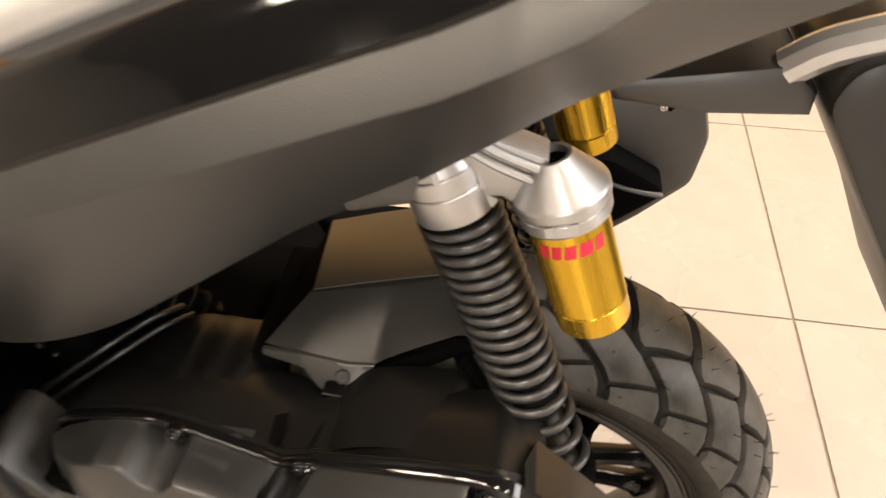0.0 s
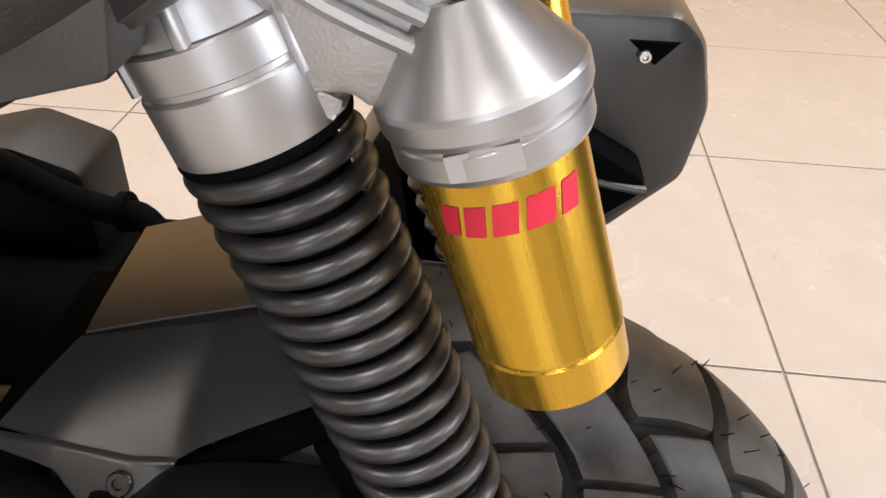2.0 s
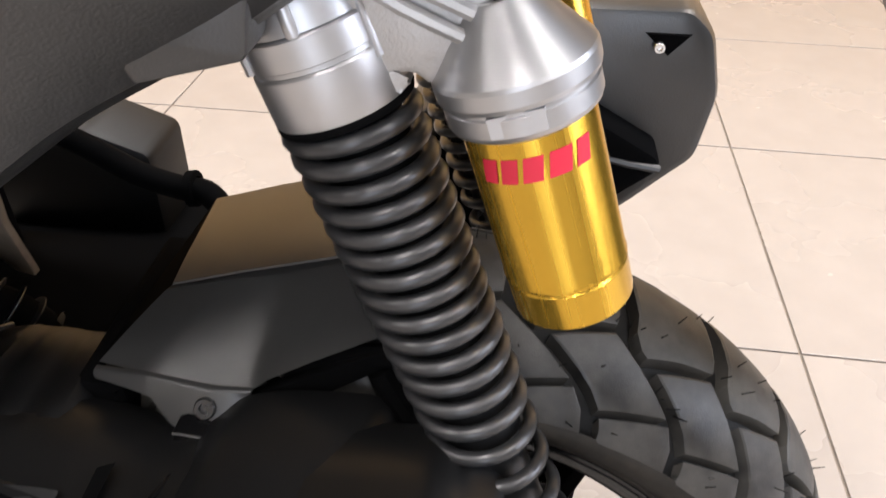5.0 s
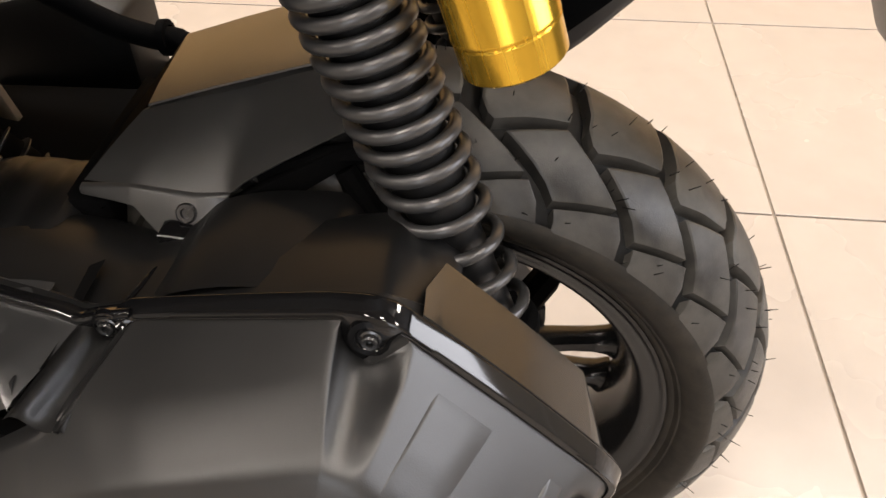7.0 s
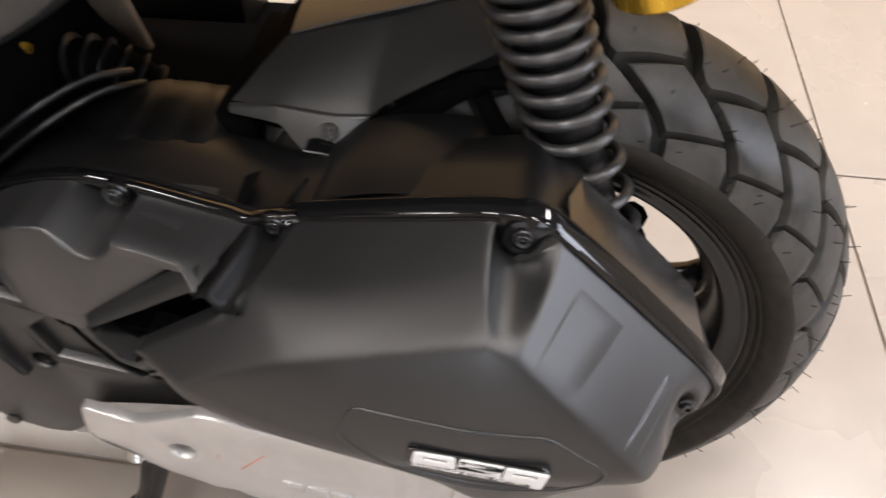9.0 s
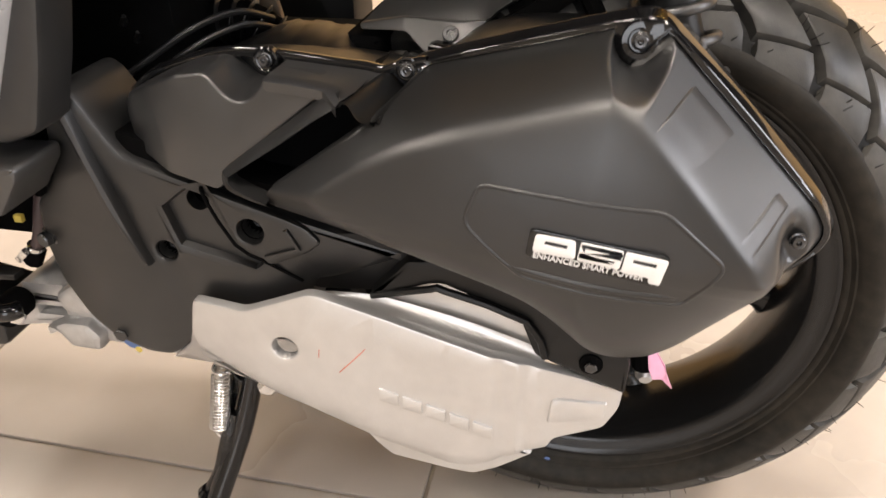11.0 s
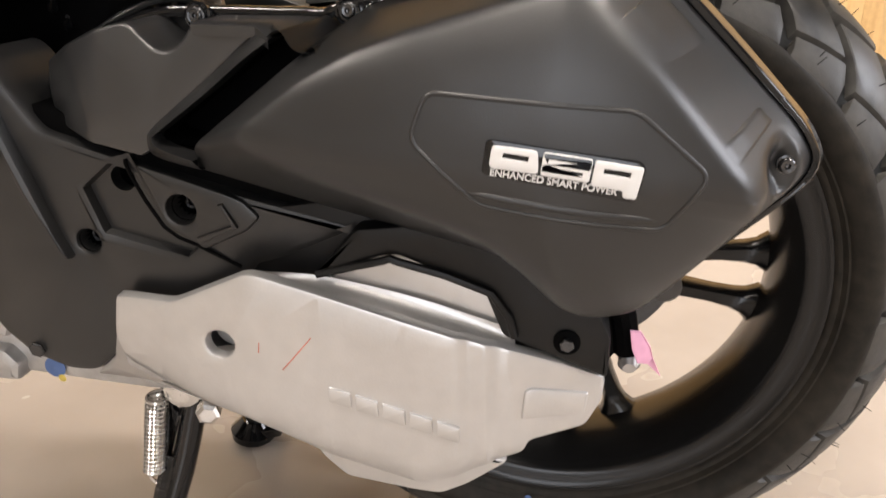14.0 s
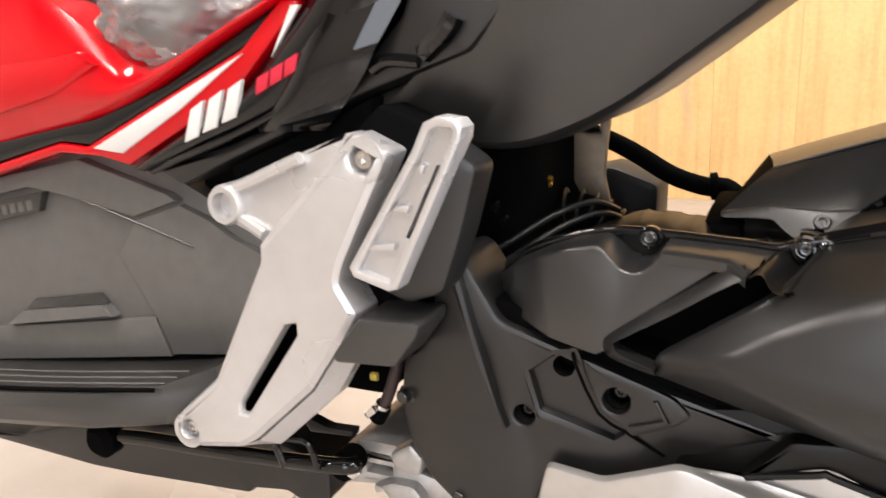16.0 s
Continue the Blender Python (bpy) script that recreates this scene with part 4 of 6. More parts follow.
def guard():
    """Brushed aluminium guard below the covers."""
    out = [(-0.2745, 0.3100), (-0.2335, 0.3110), (-0.1840, 0.3325), (-0.176, 0.3322), (-0.142, 0.3225), (-0.090, 0.3065), (-0.050, 0.2945), (-0.028, 0.2880), (0.000, 0.2775), (0.0265, 0.2650), (0.0250, 0.2480), (0.0160, 0.2310), (-0.0180, 0.2225), (-0.0210, 0.2140), (-0.0380, 0.2040), (-0.075, 0.1875),
           (-0.088, 0.1860), (-0.143, 0.2025), (-0.199, 0.2275), (-0.252, 0.2460), (-0.2780, 0.2580), (-0.2810, 0.2820)]

    def bow(x, z):
        low = float(np.interp(x, [-0.28, -0.25, -0.199, -0.143, -0.088, -0.03], [0.258, 0.246, 0.2275, 0.2025, 0.186, 0.205]))
        return 0.012 * ease(-x, 0.205, 0.290) + 0.0028 * ease(x, -0.062, -0.052) + 0.0030 * ease(x, -0.044, -0.036) + 0.24 * max(0.0, x + 0.030) + 0.006 * (1 - ease(z, low, low + 0.012)) - 0.0016 * ease(z, 0.20, 0.30)

    bm = slab(out, -0.1720, -0.1640, 0.0026, [round_hole(-0.2045, 0.2850, 0.0090)], r=0.004)
    xs = [-0.27, -0.255, -0.24, -0.225, -0.17, -0.14, -0.11, -0.09, -0.075, -0.064, -0.060, -0.057, -0.054, -0.051, -0.046, -0.043, -0.040, -0.037, -0.034, -0.03, -0.01, 0.01]
    plate = part("side_guard", bent(bm, bow, xs, [0.198, 0.206, 0.214, 0.222, 0.235, 0.25, 0.27, 0.29]), MAT_SILVER, scooter, "brushed silver metal side guard with a round hole", smooth=35)
    part("hole_floor", turned([(0.012, 0), (0.0003, 0.0)], (-0.2045, -0.152, 0.285), (0, 1, 0), 20, (False, False)), MAT_CAST, plate)
    # folded front corner below the casing
    fold = [[Vector(p) for p in row] for row in (((-0.2805, -0.1590, 0.2830), (-0.2775, -0.1590, 0.2580), (-0.252, -0.1610, 0.2465), (-0.199, -0.1650, 0.2280)), ((-0.2900, -0.1500, 0.2600), (-0.2960, -0.1480, 0.2480), (-0.262, -0.1500, 0.2380), (-0.205, -0.1560, 0.2220)), ((-0.2960, -0.1380, 0.2560), (-0.3120, -0.1440, 0.2400), (-0.262, -0.1400, 0.2330), (-0.205, -0.1450, 0.2200)))]
    part("folded_corner", loft(fold, closed=False), MAT_SILVER, plate, smooth=50)
    # hollow between the top ridge and the bracket, and the bright panel behind it
    ridge = catmull([(-0.184, -0.1690, 0.3305), (-0.142, -0.1712, 0.3210), (-0.090, -0.1716, 0.3050), (-0.050, -0.1690, 0.2930), (-0.026, -0.1645, 0.2860)], 6)
    inner = catmull([(-0.1820, -0.1660, 0.3318), (-0.142, -0.1560, 0.3255), (-0.090, -0.1560, 0.3150), (-0.050, -0.1560, 0.3030), (-0.028, -0.1570, 0.2960)], 6)
    rows = [[p.lerp(q, t) + Vector((0, 0.0035 * math.sin(math.pi * t), -0.0020 * math.sin(math.pi * t))) for p, q in zip(ridge, inner)] for t in (0, 0.15, 0.35, 0.55, 0.75, 0.9, 1.0)]
    part("hollow", loft(rows, closed=False), MAT_SILVER, plate, smooth=70)
    win = [(-0.138, 0.3225), (-0.106, 0.3430), (-0.092, 0.3430), (-0.038, 0.323), (-0.024, 0.292), (-0.06, 0.296), (-0.10, 0.308)]
    part("recess_panel", slab(win, -0.1530, -0.148, 0.001), MAT_SILVER, plate)
    # pressed step at the rear tip
    step = [(-0.0205, 0.2600), (-0.0165, 0.2620), (0.0170, 0.2560), (0.0150, 0.2420), (-0.0225, 0.2405)]
    part("pressed_step", slab(step, -0.1660, -0.155, 0.0018, r=0.002, bend=lambda x, z: 0.24 * (x + 0.030) - 0.0035), MAT_SILVER, plate)
    # the pressed maker's name as plain bars
    for k in range(5):
        x, z = -0.1385 + 0.0165 * k, 0.2600 - 0.0050 * k
        bar = [(x, z), (x + 0.0135, z - 0.0040), (x + 0.0135, z - 0.0145), (x, z - 0.0105)]
        part("name_bar", slab(bar, -0.1744, -0.172, 0.0004, r=0.0006), MAT_SILVER, plate)
    mark = tube([(-0.166, -0.1736, 0.270), (-0.158, -0.1736, 0.279), (-0.146, -0.1736, 0.293)], 0.00042, 5, 3)
    part("red_pen_mark", mark, MAT_PEN, plate, "thin red pen stroke")
    part("red_pen_mark", tube([(-0.180, -0.1736, 0.281), (-0.179, -0.1736, 0.288)], 0.00036, 5, 3), MAT_PEN, plate)
    part("lower_lip", slab([(-0.165, 0.222), (-0.150, 0.198), (-0.136, 0.184), (-0.093, 0.177), (-0.074, 0.1755), (-0.056, 0.185), (-0.03, 0.205), (-0.1, 0.225)], -0.1625, -0.145, 0.003, r=0.004), MAT_SILVER, plate)
    br = [(-0.146, 0.326), (-0.118, 0.3575), (-0.040, 0.365), (-0.002, 0.330), (0.014, 0.324), (0.028, 0.295), (0.027, 0.268), (-0.034, 0.293), (-0.045, 0.322), (-0.094, 0.342), (-0.102, 0.3415)]
    bracket = part("guard_bracket", slab(br, -0.161, -0.115, 0.003, r=0.003), MAT_BACK, scooter, "black plastic bracket above the silver guard")
    rail = tube([(-0.143, -0.1605, 0.3285), (-0.102, -0.1625, 0.3395), (-0.093, -0.1625, 0.339), (-0.040, -0.1625, 0.3215), (-0.027, -0.1625, 0.294)], 0.0026, 8, 2)
    part("bead", rail, MAT_BACK, bracket)
    part("bracket_tail", slab([(-0.215, 0.3250), (-0.200, 0.3600), (-0.116, 0.3720), (-0.050, 0.3640), (-0.104, 0.3400), (-0.140, 0.3230), (-0.184, 0.3200)], -0.1462, -0.115, 0.001), MAT_BACK, bracket)
    # dark disc in place of the hole round the bolt, its shade painted
    part("bolt_hole_shade", turned([(0.0078, 0), (0.0078, 0.0025), (0.0066, 0.003), (0.0003, 0.003)], (0.003, -0.160, 0.292), (0, -1, 0), 20, (False, False)), MAT_DARK, bracket)
    part("bolt", turned([(0.0045, 0), (0.0045, 0.004), (0.0038, 0.0048)], (0.003, -0.162, 0.292), (0, -1, 0), 6), MAT_BOLT, bracket)
    return plate


guard()

# ---- rear shock absorbers ----
SHOCK_TOP, SHOCK_END = Vector((-0.0225, -0.0665, 0.6550)), Vector((0.0620, -0.0715, 0.410))
CAN_AXIS = Vector((-0.32, 0.02, 1.0)).normalized()


def shock(flip):
    d = (SHOCK_TOP - SHOCK_END).normalized()
    made = []

    def add(*a, **k):
        made.append(part(*a, **k))
        return made[-1]

    body = add("shock_absorber", turned([(0.0150, -0.02), (0.0150, 0.09), (0.0178, 0.092), (0.0178, 0.26)], SHOCK_END, d, 24), MAT_CASE, scooter, "rear shock absorber with grey spring and gold reservoir")
    # spring, closer wound at the top
    length, turns, pts = (SHOCK_TOP - SHOCK_END).length, 18.3, []
    a = d.orthogonal().normalized()
    b = d.cross(a)
    wound, gone = [0, 3, 6, 9, 12, 14, 15, 16, 17, 18.3], [0.0, 0.112, 0.222, 0.344, 0.482, 0.595, 0.672, 0.758, 0.855, 0.985]
    steps = int(turns * 28)
    for i in range(steps + 1):
        k = turns * i / steps
        h = length * (1 - sum(float(np.interp(min(turns, max(0, k + e)), wound, gone)) for e in (-0.6, -0.3, 0, 0.3, 0.6)) / 5) - 0.0035
        ang = 2 * math.pi * (k + 0.35)
        pts.append(SHOCK_END + d * h + 0.0222 * (math.cos(ang) * a + math.sin(ang) * b))
    add("spring", tube(pts, 0.0034, 12, smooth=False), MAT_SPRING, body, "grey coated coil spring", smooth=80)
    add("spring_seat", turned([(0.0215, -0.003), (0.0246, -0.0024), (0.0250, -0.001), (0.0247, 0.0004), (0.020, 0.0006)], SHOCK_TOP, d, 48, (False, False)), MAT_DARK, body, "black rubber spring seat")
    head = [(0.0225, -0.0005), (0.0245, 0.0002), (0.0248, 0.0010), (0.0248, 0.0180), (0.0243, 0.0188), (0.0236, 0.0190), (0.0236, 0.0205), (0.0243, 0.0210), (0.0243, 0.0300), (0.0238, 0.0308), (0.0230, 0.0312), (0.0222, 0.0350), (0.0195, 0.0480), (0.0165, 0.0600), (0.012, 0.066)]
    add("spring_collar", turned(head, SHOCK_TOP, d, 64), MAT_ALU, body, "machined silver spring collar", smooth=30)
    front = (Vector((0, -1, 0)) - d * Vector((0, -1, 0)).dot(d)).normalized()
    side = d.cross(front).normalized()
    side = side if side.x > 0 else -side
    # cast ribs and the stepped shoulder beside them
    for deg, out, low in ((-62, 0.0262, 0.0200), (4, 0.0240, 0.0300), (62, 0.0258, 0.0150)):
        ca, sa = math.cos(radians(deg)), math.sin(radians(deg))
        o, w = front * ca + side * sa, side * ca - front * sa
        rings = []
        for h, r, t in ((low, out, 0.0022), (0.034, out, 0.0022), (0.040, out - 0.001, 0.0020), (0.062, 0.0185, 0.0018)):
            c = SHOCK_TOP + d * h
            rings.append([c + o * (0.010) - w * t, c + o * (r - 0.0008) - w * t, c + o * r - w * t * 0.5, c + o * r + w * t * 0.5, c + o * (r - 0.0008) + w * t, c + o * 0.010 + w * t])
        add("cast_rib", loft(rings), MAT_ALU, body, smooth=40)
    add("lower_eye", turned([(0.017, -0.02), (0.017, 0.02)], SHOCK_END - d * 0.04, (0, 1, 0), 24), MAT_DARK, body)
    foot = SHOCK_END - d * 0.02
    add("lower_seat", turned([(0.024, -0.006), (0.026, 0.0), (0.026, 0.004), (0.018, 0.008)], SHOCK_END, d, 32), MAT_DARK, body)
    # reservoir
    base = Vector((0.0637, -0.0700, 0.5805))
    can = [(0.0215, 0.0), (0.0228, 0.0012), (0.0230, 0.0158), (0.0223, 0.0166), (0.0223, 0.0172), (0.0233, 0.0180), (0.0233, 0.0188), (0.0230, 0.0194), (0.0230, 0.086), (0.021, 0.093)]
    res = add("reservoir", turned(can, base, CAN_AXIS, 56), MAT_GOLD, body, "gold anodised gas reservoir")
    cap = [(0.0225, 0.0790), (0.0256, 0.0812), (0.0264, 0.0830), (0.0264, 0.0890), (0.0257, 0.0896), (0.0257, 0.0906), (0.0271, 0.0915), (0.0276, 0.0930), (0.0276, 0.0980), (0.0270, 0.0995), (0.0120, 0.1185), (0.0113, 0.1195), (0.0090, 0.1195), (0.0085, 0.1150), (0.0003, 0.1150)]
    add("reservoir_cap", turned(cap, base, CAN_AXIS, 56, (False, False)), MAT_ALU, body, "machined silver reservoir cap", smooth=13)
    add("cap_plug", turned([(0.0084, 0.1153), (0.0003, 0.1156)], base, CAN_AXIS, 24, (False, False)), MAT_DARK, body)
    # cast web that joins the reservoir to the head, arched below, with two ribs along its top
    c = base + CAN_AXIS * 0.100
    k = SHOCK_TOP
    web = [(k.x - 0.004, k.z + 0.062), (c.x - 0.006, c.z + 0.019), (c.x - 0.012, c.z - 0.004), (c.x - 0.0255, c.z - 0.010), (c.x - 0.029, c.z - 0.0065), (c.x - 0.033, c.z - 0.0055), (c.x - 0.037, c.z - 0.0075), (k.x + 0.0255, k.z + 0.0100), (k.x + 0.012, k.z + 0.016), (k.x - 0.006, k.z + 0.036)]
    add("head_web", slab(rounded(web, 0.003, 3), -0.0800, -0.0600, 0.003, bend=lambda x, z: 0.10 * max(0.0, x - k.x)), MAT_CASTALU, body, "cast aluminium web")
    for dz in (0.0, 0.0085):
        add("web_rib", tube([(k.x + 0.002, -0.0800, k.z + 0.058 - dz), (k.x + 0.022, -0.0800, k.z + 0.046 - dz), (c.x - 0.012, -0.0780, c.z + 0.015 - dz)], 0.0026, 8, 3), MAT_CASTALU, body)
    # cross bolt of the head, and the small flats on the cap's ring
    for deg in (-14, 12):
        q = CAN_AXIS
        u = (Vector((0, -1, 0)) - q * Vector((0, -1, 0)).dot(q)).normalized()
        v = q.cross(u).normalized()
        o = u * math.cos(radians(deg)) + v * math.sin(radians(deg))
        rings = [[base + q * h + o * 0.0245 + v * 0.0035, base + q * h + o * 0.0266 + v * 0.0030, base + q * h + o * 0.0266 - v * 0.0030, base + q * h + o * 0.0245 - v * 0.0035] for h in (0.0835, 0.0905)]
        add("cap_flat", loft(rings), MAT_ALU, body, smooth=30)
    # maker's mark on the reservoir: slanted red shapes that follow its round side
    if not flip:
        q = CAN_AXIS
        s = q.cross(Vector((0, 1, 0))).normalized()
        f = s.cross(q).normalized()
        if f.y > 0:
            f = -f
            s = -s
        if s.x < 0:
            s = -s

        def wrap(u, v, r):
            ang = u / 0.023
            return base + q * v + r * (math.sin(ang) * s + math.cos(ang) * f)

        def mark(o, grow, lift, mat):
            bm = bmesh.new()
            u0, v0, u1, v1 = o[0][0] - grow, o[0][1] - grow, o[2][0] + grow, o[2][1] + grow
            row = [[bm.verts.new(wrap(u0 + (u1 - u0) * i / 8 + 0.20 * v - 0.0110, v, 0.0230 + lift)) for i in range(9)] for v in (v0, v1)]
            for i in range(8):
                bm.faces.new((row[0][i], row[0][i + 1], row[1][i + 1], row[1][i]))
            made.append(part("mark_block", bm, mat, res))

        h0, h1 = 0.0648, 0.0738
        shapes = []
        for i, w in enumerate((0.0056, 0.0056, 0.0066, 0.0078, 0.0056)):
            u = -0.0205 + (0, 0.0072, 0.0146, 0.0232, 0.0330)[i]
            shapes.append([(u, h0), (u + w, h0), (u + w, h1), (u, h1)])
        for o in shapes:
            mark(o, 0.0, 0.00026, MAT_REDDECAL)
    if flip:
        for ob in made:
            mirrored(ob)
    return body


shock(False)
shock(True)


# ---- wheel hugger ----
def hugger_parts():
    crest = [(-0.1430, 0.0060, 0.5020), (-0.100, 0.0045, 0.5165), (-0.0474, 0.002, 0.5330), (-0.012, 0.0, 0.5410)]
    low = [(-0.1765, -0.0300, 0.4725), (-0.142, -0.0420, 0.4800), (-0.105, -0.0465, 0.4785), (-0.086, -0.0468, 0.4795), (-0.076, -0.0468, 0.4890), (-0.050, -0.0460, 0.5050), (-0.012, -0.0440, 0.5260)]

    def even(points, n=25):
        pts = [Vector(p) for p in points]
        far = np.cumsum([0] + [(q - p).length for p, q in zip(pts, pts[1:])])
        return [Vector([float(np.interp(far[-1] * k / (n - 1), far, [p[i] for p in pts])) for i in range(3)]) for k in range(n)]

    c, l = even(crest), even(low)
    far = [p + Vector((-0.006, 0.086, -0.002)) for p in c]
    rings = [[p + Vector((0, 0.006, -0.05)) for p in far], far, [p + Vector((-0.001, 0.020, 0.0014)) for p in c], [p + Vector((0, 0.0010, 0.0004)) for p in c], [p + Vector((0, -0.0012, 0.0002)) for p in c], [p + Vector((0, -0.0016, -0.0010)) for p in c], [p + Vector((0, 0.0014, -0.0022)) for p in c]]
    rings += [[p.lerp(q, t) + Vector((0, -0.0016 * math.sin(math.pi * t), 0.0012 * math.sin(math.pi * t))) for p, q in zip(c, l)] for t in (0.09, 0.3, 0.5, 0.7, 0.9)]
    rings += [l, [p + Vector((0, 0.003, -0.002)) for p in l]]
    ob = part("wheel_hugger", loft(rings, closed=False), MAT_HUGGER, scooter, "satin dark grey inner mudguard over the tyre", smooth=22)
    # front end of the grey mudguard, its shade painted as near-black
    end = bmesh.new()
    end.faces.new([end.verts.new(p) for p in (c[0], l[0], l[0] + Vector((0, 0.012, -0.03)), far[0] + Vector((-0.02, 0, -0.06)), far[0])])
    part("end_wall_shade", end, MAT_DARK, ob)
    part("apron", box(-0.190, -0.160, -0.040, 0.092, 0.24, 0.466, 0.006), MAT_DARK, ob)
    foot = [(-0.1765, 0.4738), (-0.142, 0.4812), (-0.105, 0.4800), (-0.084, 0.4815), (-0.090, 0.474), (-0.099, 0.466), (-0.109, 0.461), (-0.126, 0.462), (-0.133, 0.467), (-0.140, 0.4725), (-0.152, 0.4720), (-0.1755, 0.4700)]
    part("foot", slab(foot, -0.0495, -0.046, 0.0012, r=0.002, bend=lambda x, z: 0.12 * max(0.0, -0.105 - x) + 0.25 * max(0.0, -0.142 - x) - 0.75 * max(0.0, 0.480 - z)), MAT_HUGGER, ob)
    bolt(-0.1080, -0.0545, 0.4725, 0.0058, ob, MAT_BOLT, axis=(0, -1, 0.7), h=0.003)
    part("inner_plate", slab([(-0.092, 0.470), (-0.076, 0.481), (-0.026, 0.510), (-0.010, 0.517), (-0.010, 0.508), (-0.055, 0.476), (-0.085, 0.462)], -0.0465, -0.040, 0.001), MAT_DARK, ob)
    part("stay", tube([(-0.070, -0.033, 0.484), (-0.035, -0.038, 0.502), (0.0, -0.046, 0.512)], 0.006, 8), MAT_DARK, ob)
    part("stay", tube([(-0.02, -0.045, 0.500), (0.0, -0.052, 0.470), (0.03, -0.055, 0.450)], 0.006, 8), MAT_DARK, ob)


hugger_parts()


# ---- silencer on the far side ----
def silencer():
    out = [(-0.10, 0.40), (-0.06, 0.34), (0.06, 0.39), (0.127, 0.448), (0.152, 0.474), (0.158, 0.480), (0.170, 0.492), (0.176, 0.541), (0.164, 0.586), (0.147, 0.601), (0.06, 0.60), (-0.03, 0.52)]
    s = part("silencer", slab(out, 0.195, 0.285, 0.008, r=0.008), MAT_PANEL, scooter, "dark grey silencer guard on the far side")
    dark = [(0.0, 0.38), (0.095, 0.458), (0.140, 0.497), (0.138, 0.508), (0.09, 0.535), (-0.02, 0.53)]
    part("silencer_body", slab(dark, 0.165, 0.20, 0.006, r=0.006), MAT_DARK, s)
    part("silencer_rib", tube([(0.060, 0.168, 0.520), (0.105, 0.166, 0.505), (0.139, 0.165, 0.500)], 0.003, 8, 3), MAT_SATIN, s)
    part("vent", slab([(0.118, 0.585), (0.148, 0.585), (0.135, 0.570)], 0.193, 0.2, 0.001), MAT_DARK, s)
    bolt(0.128, 0.192, 0.577, 0.004, s, MAT_CHROME)


silencer()


# ---- tail bodywork ----
def tail():
    low = [(-0.425, 0.554), (-0.385, 0.540), (-0.345, 0.529), (-0.300, 0.533), (-0.245, 0.556), (-0.189, 0.594), (-0.134, 0.634), (-0.100, 0.658), (-0.050, 0.686), (-0.020, 0.706), (0.031, 0.742), (0.060, 0.757), (0.125, 0.790), (0.20, 0.825)]
    crest = [(x + 0.55 * max(0.0, -0.15 - x), 0.781 + 0.40 * (x + 0.55 * max(0.0, -0.15 - x)) + 0.9 * max(0, x) ** 1.4) for x, z in low]
    a, b = catmull([(x, 0, z) for x, z in low], 4), catmull([(x, 0, z) for x, z in crest], 4)
    rings = []
    for y, t, dz in ((0.026, 0.0, 0.0), (-0.050, 0.0, -0.006), (-0.084, 0.0, -0.004), (-0.096, 0.0, -0.002), (-0.0985, 0.0, 0.0), (-0.102, 0.02, 0.0), (-0.115, 0.30, 0.0), (-0.127, 0.65, 0.0), (-0.1350, 0.93, -0.0080), (-0.1368, 1.0, -0.0095), (-0.1360, 1.0, -0.0080), (-0.1200, 1.0, 0.0125), (-0.1160, 1.0, 0.0140)):
        rings.append([Vector((p.x + (q.x - p.x) * t, y, p.z + (q.z - p.z) * t + dz)) for p, q in zip(a, b)])
    t = part("tail_panel", loft(rings, closed=False), MAT_PANEL, scooter, "dark grey plastic tail side panel", smooth=30)
    far = [[Vector((p.x, 2 * MID - p.y, p.z)) for p in ring] for ring in rings]
    part("far_panel", loft(far, closed=False), MAT_PANEL, t, smooth=30)
    # glossy strip above the crease that rolls over to the top, and the seat
    rings = []
    for y, dz in ((-0.1190, 0.0105), (-0.1185, 0.0165), (-0.1115, 0.026), (-0.1015, 0.040), (-0.0925, 0.050), (-0.0835, 0.0545), (-0.0640, 0.057), (-0.010, 0.058)):
        rings.append([q + Vector((0, y, dz)) for q in b])
    part("lower_facet", slab([(-0.080, 0.6895), (-0.035, 0.7125), (-0.040, 0.684), (-0.075, 0.6745)], -0.1065, -0.085, 0.0018, r=0.003), MAT_PANEL, t)
    part("gloss_strip", loft(rings, closed=False), MAT_GLOSS, t, "glossy black upper side strip", smooth=30)
    rings = []
    for y, dz in ((-0.018, 0.052), (-0.026, 0.070), (-0.020, 0.090), (0.026, 0.098), (0.072, 0.090), (0.078, 0.070), (0.070, 0.052)):
        rings.append([q + Vector((0, y, dz)) for q in b[:-6]])
    part("seat", loft(rings, closed=False), MAT_SATIN, scooter, "dark seat cover")
    rings = []
    for y, dz in ((-0.060, 0.052), (-0.066, 0.064), (-0.062, 0.078), (-0.048, 0.086), (-0.034, 0.080), (-0.028, 0.060)):
        rings.append([q + Vector((0, y, dz)) for q in b])
    part("grab_rail", loft(rings, closed=False), MAT_PALE, scooter, "pale silver grab rail beside the seat", smooth=60)
    return t


tail()


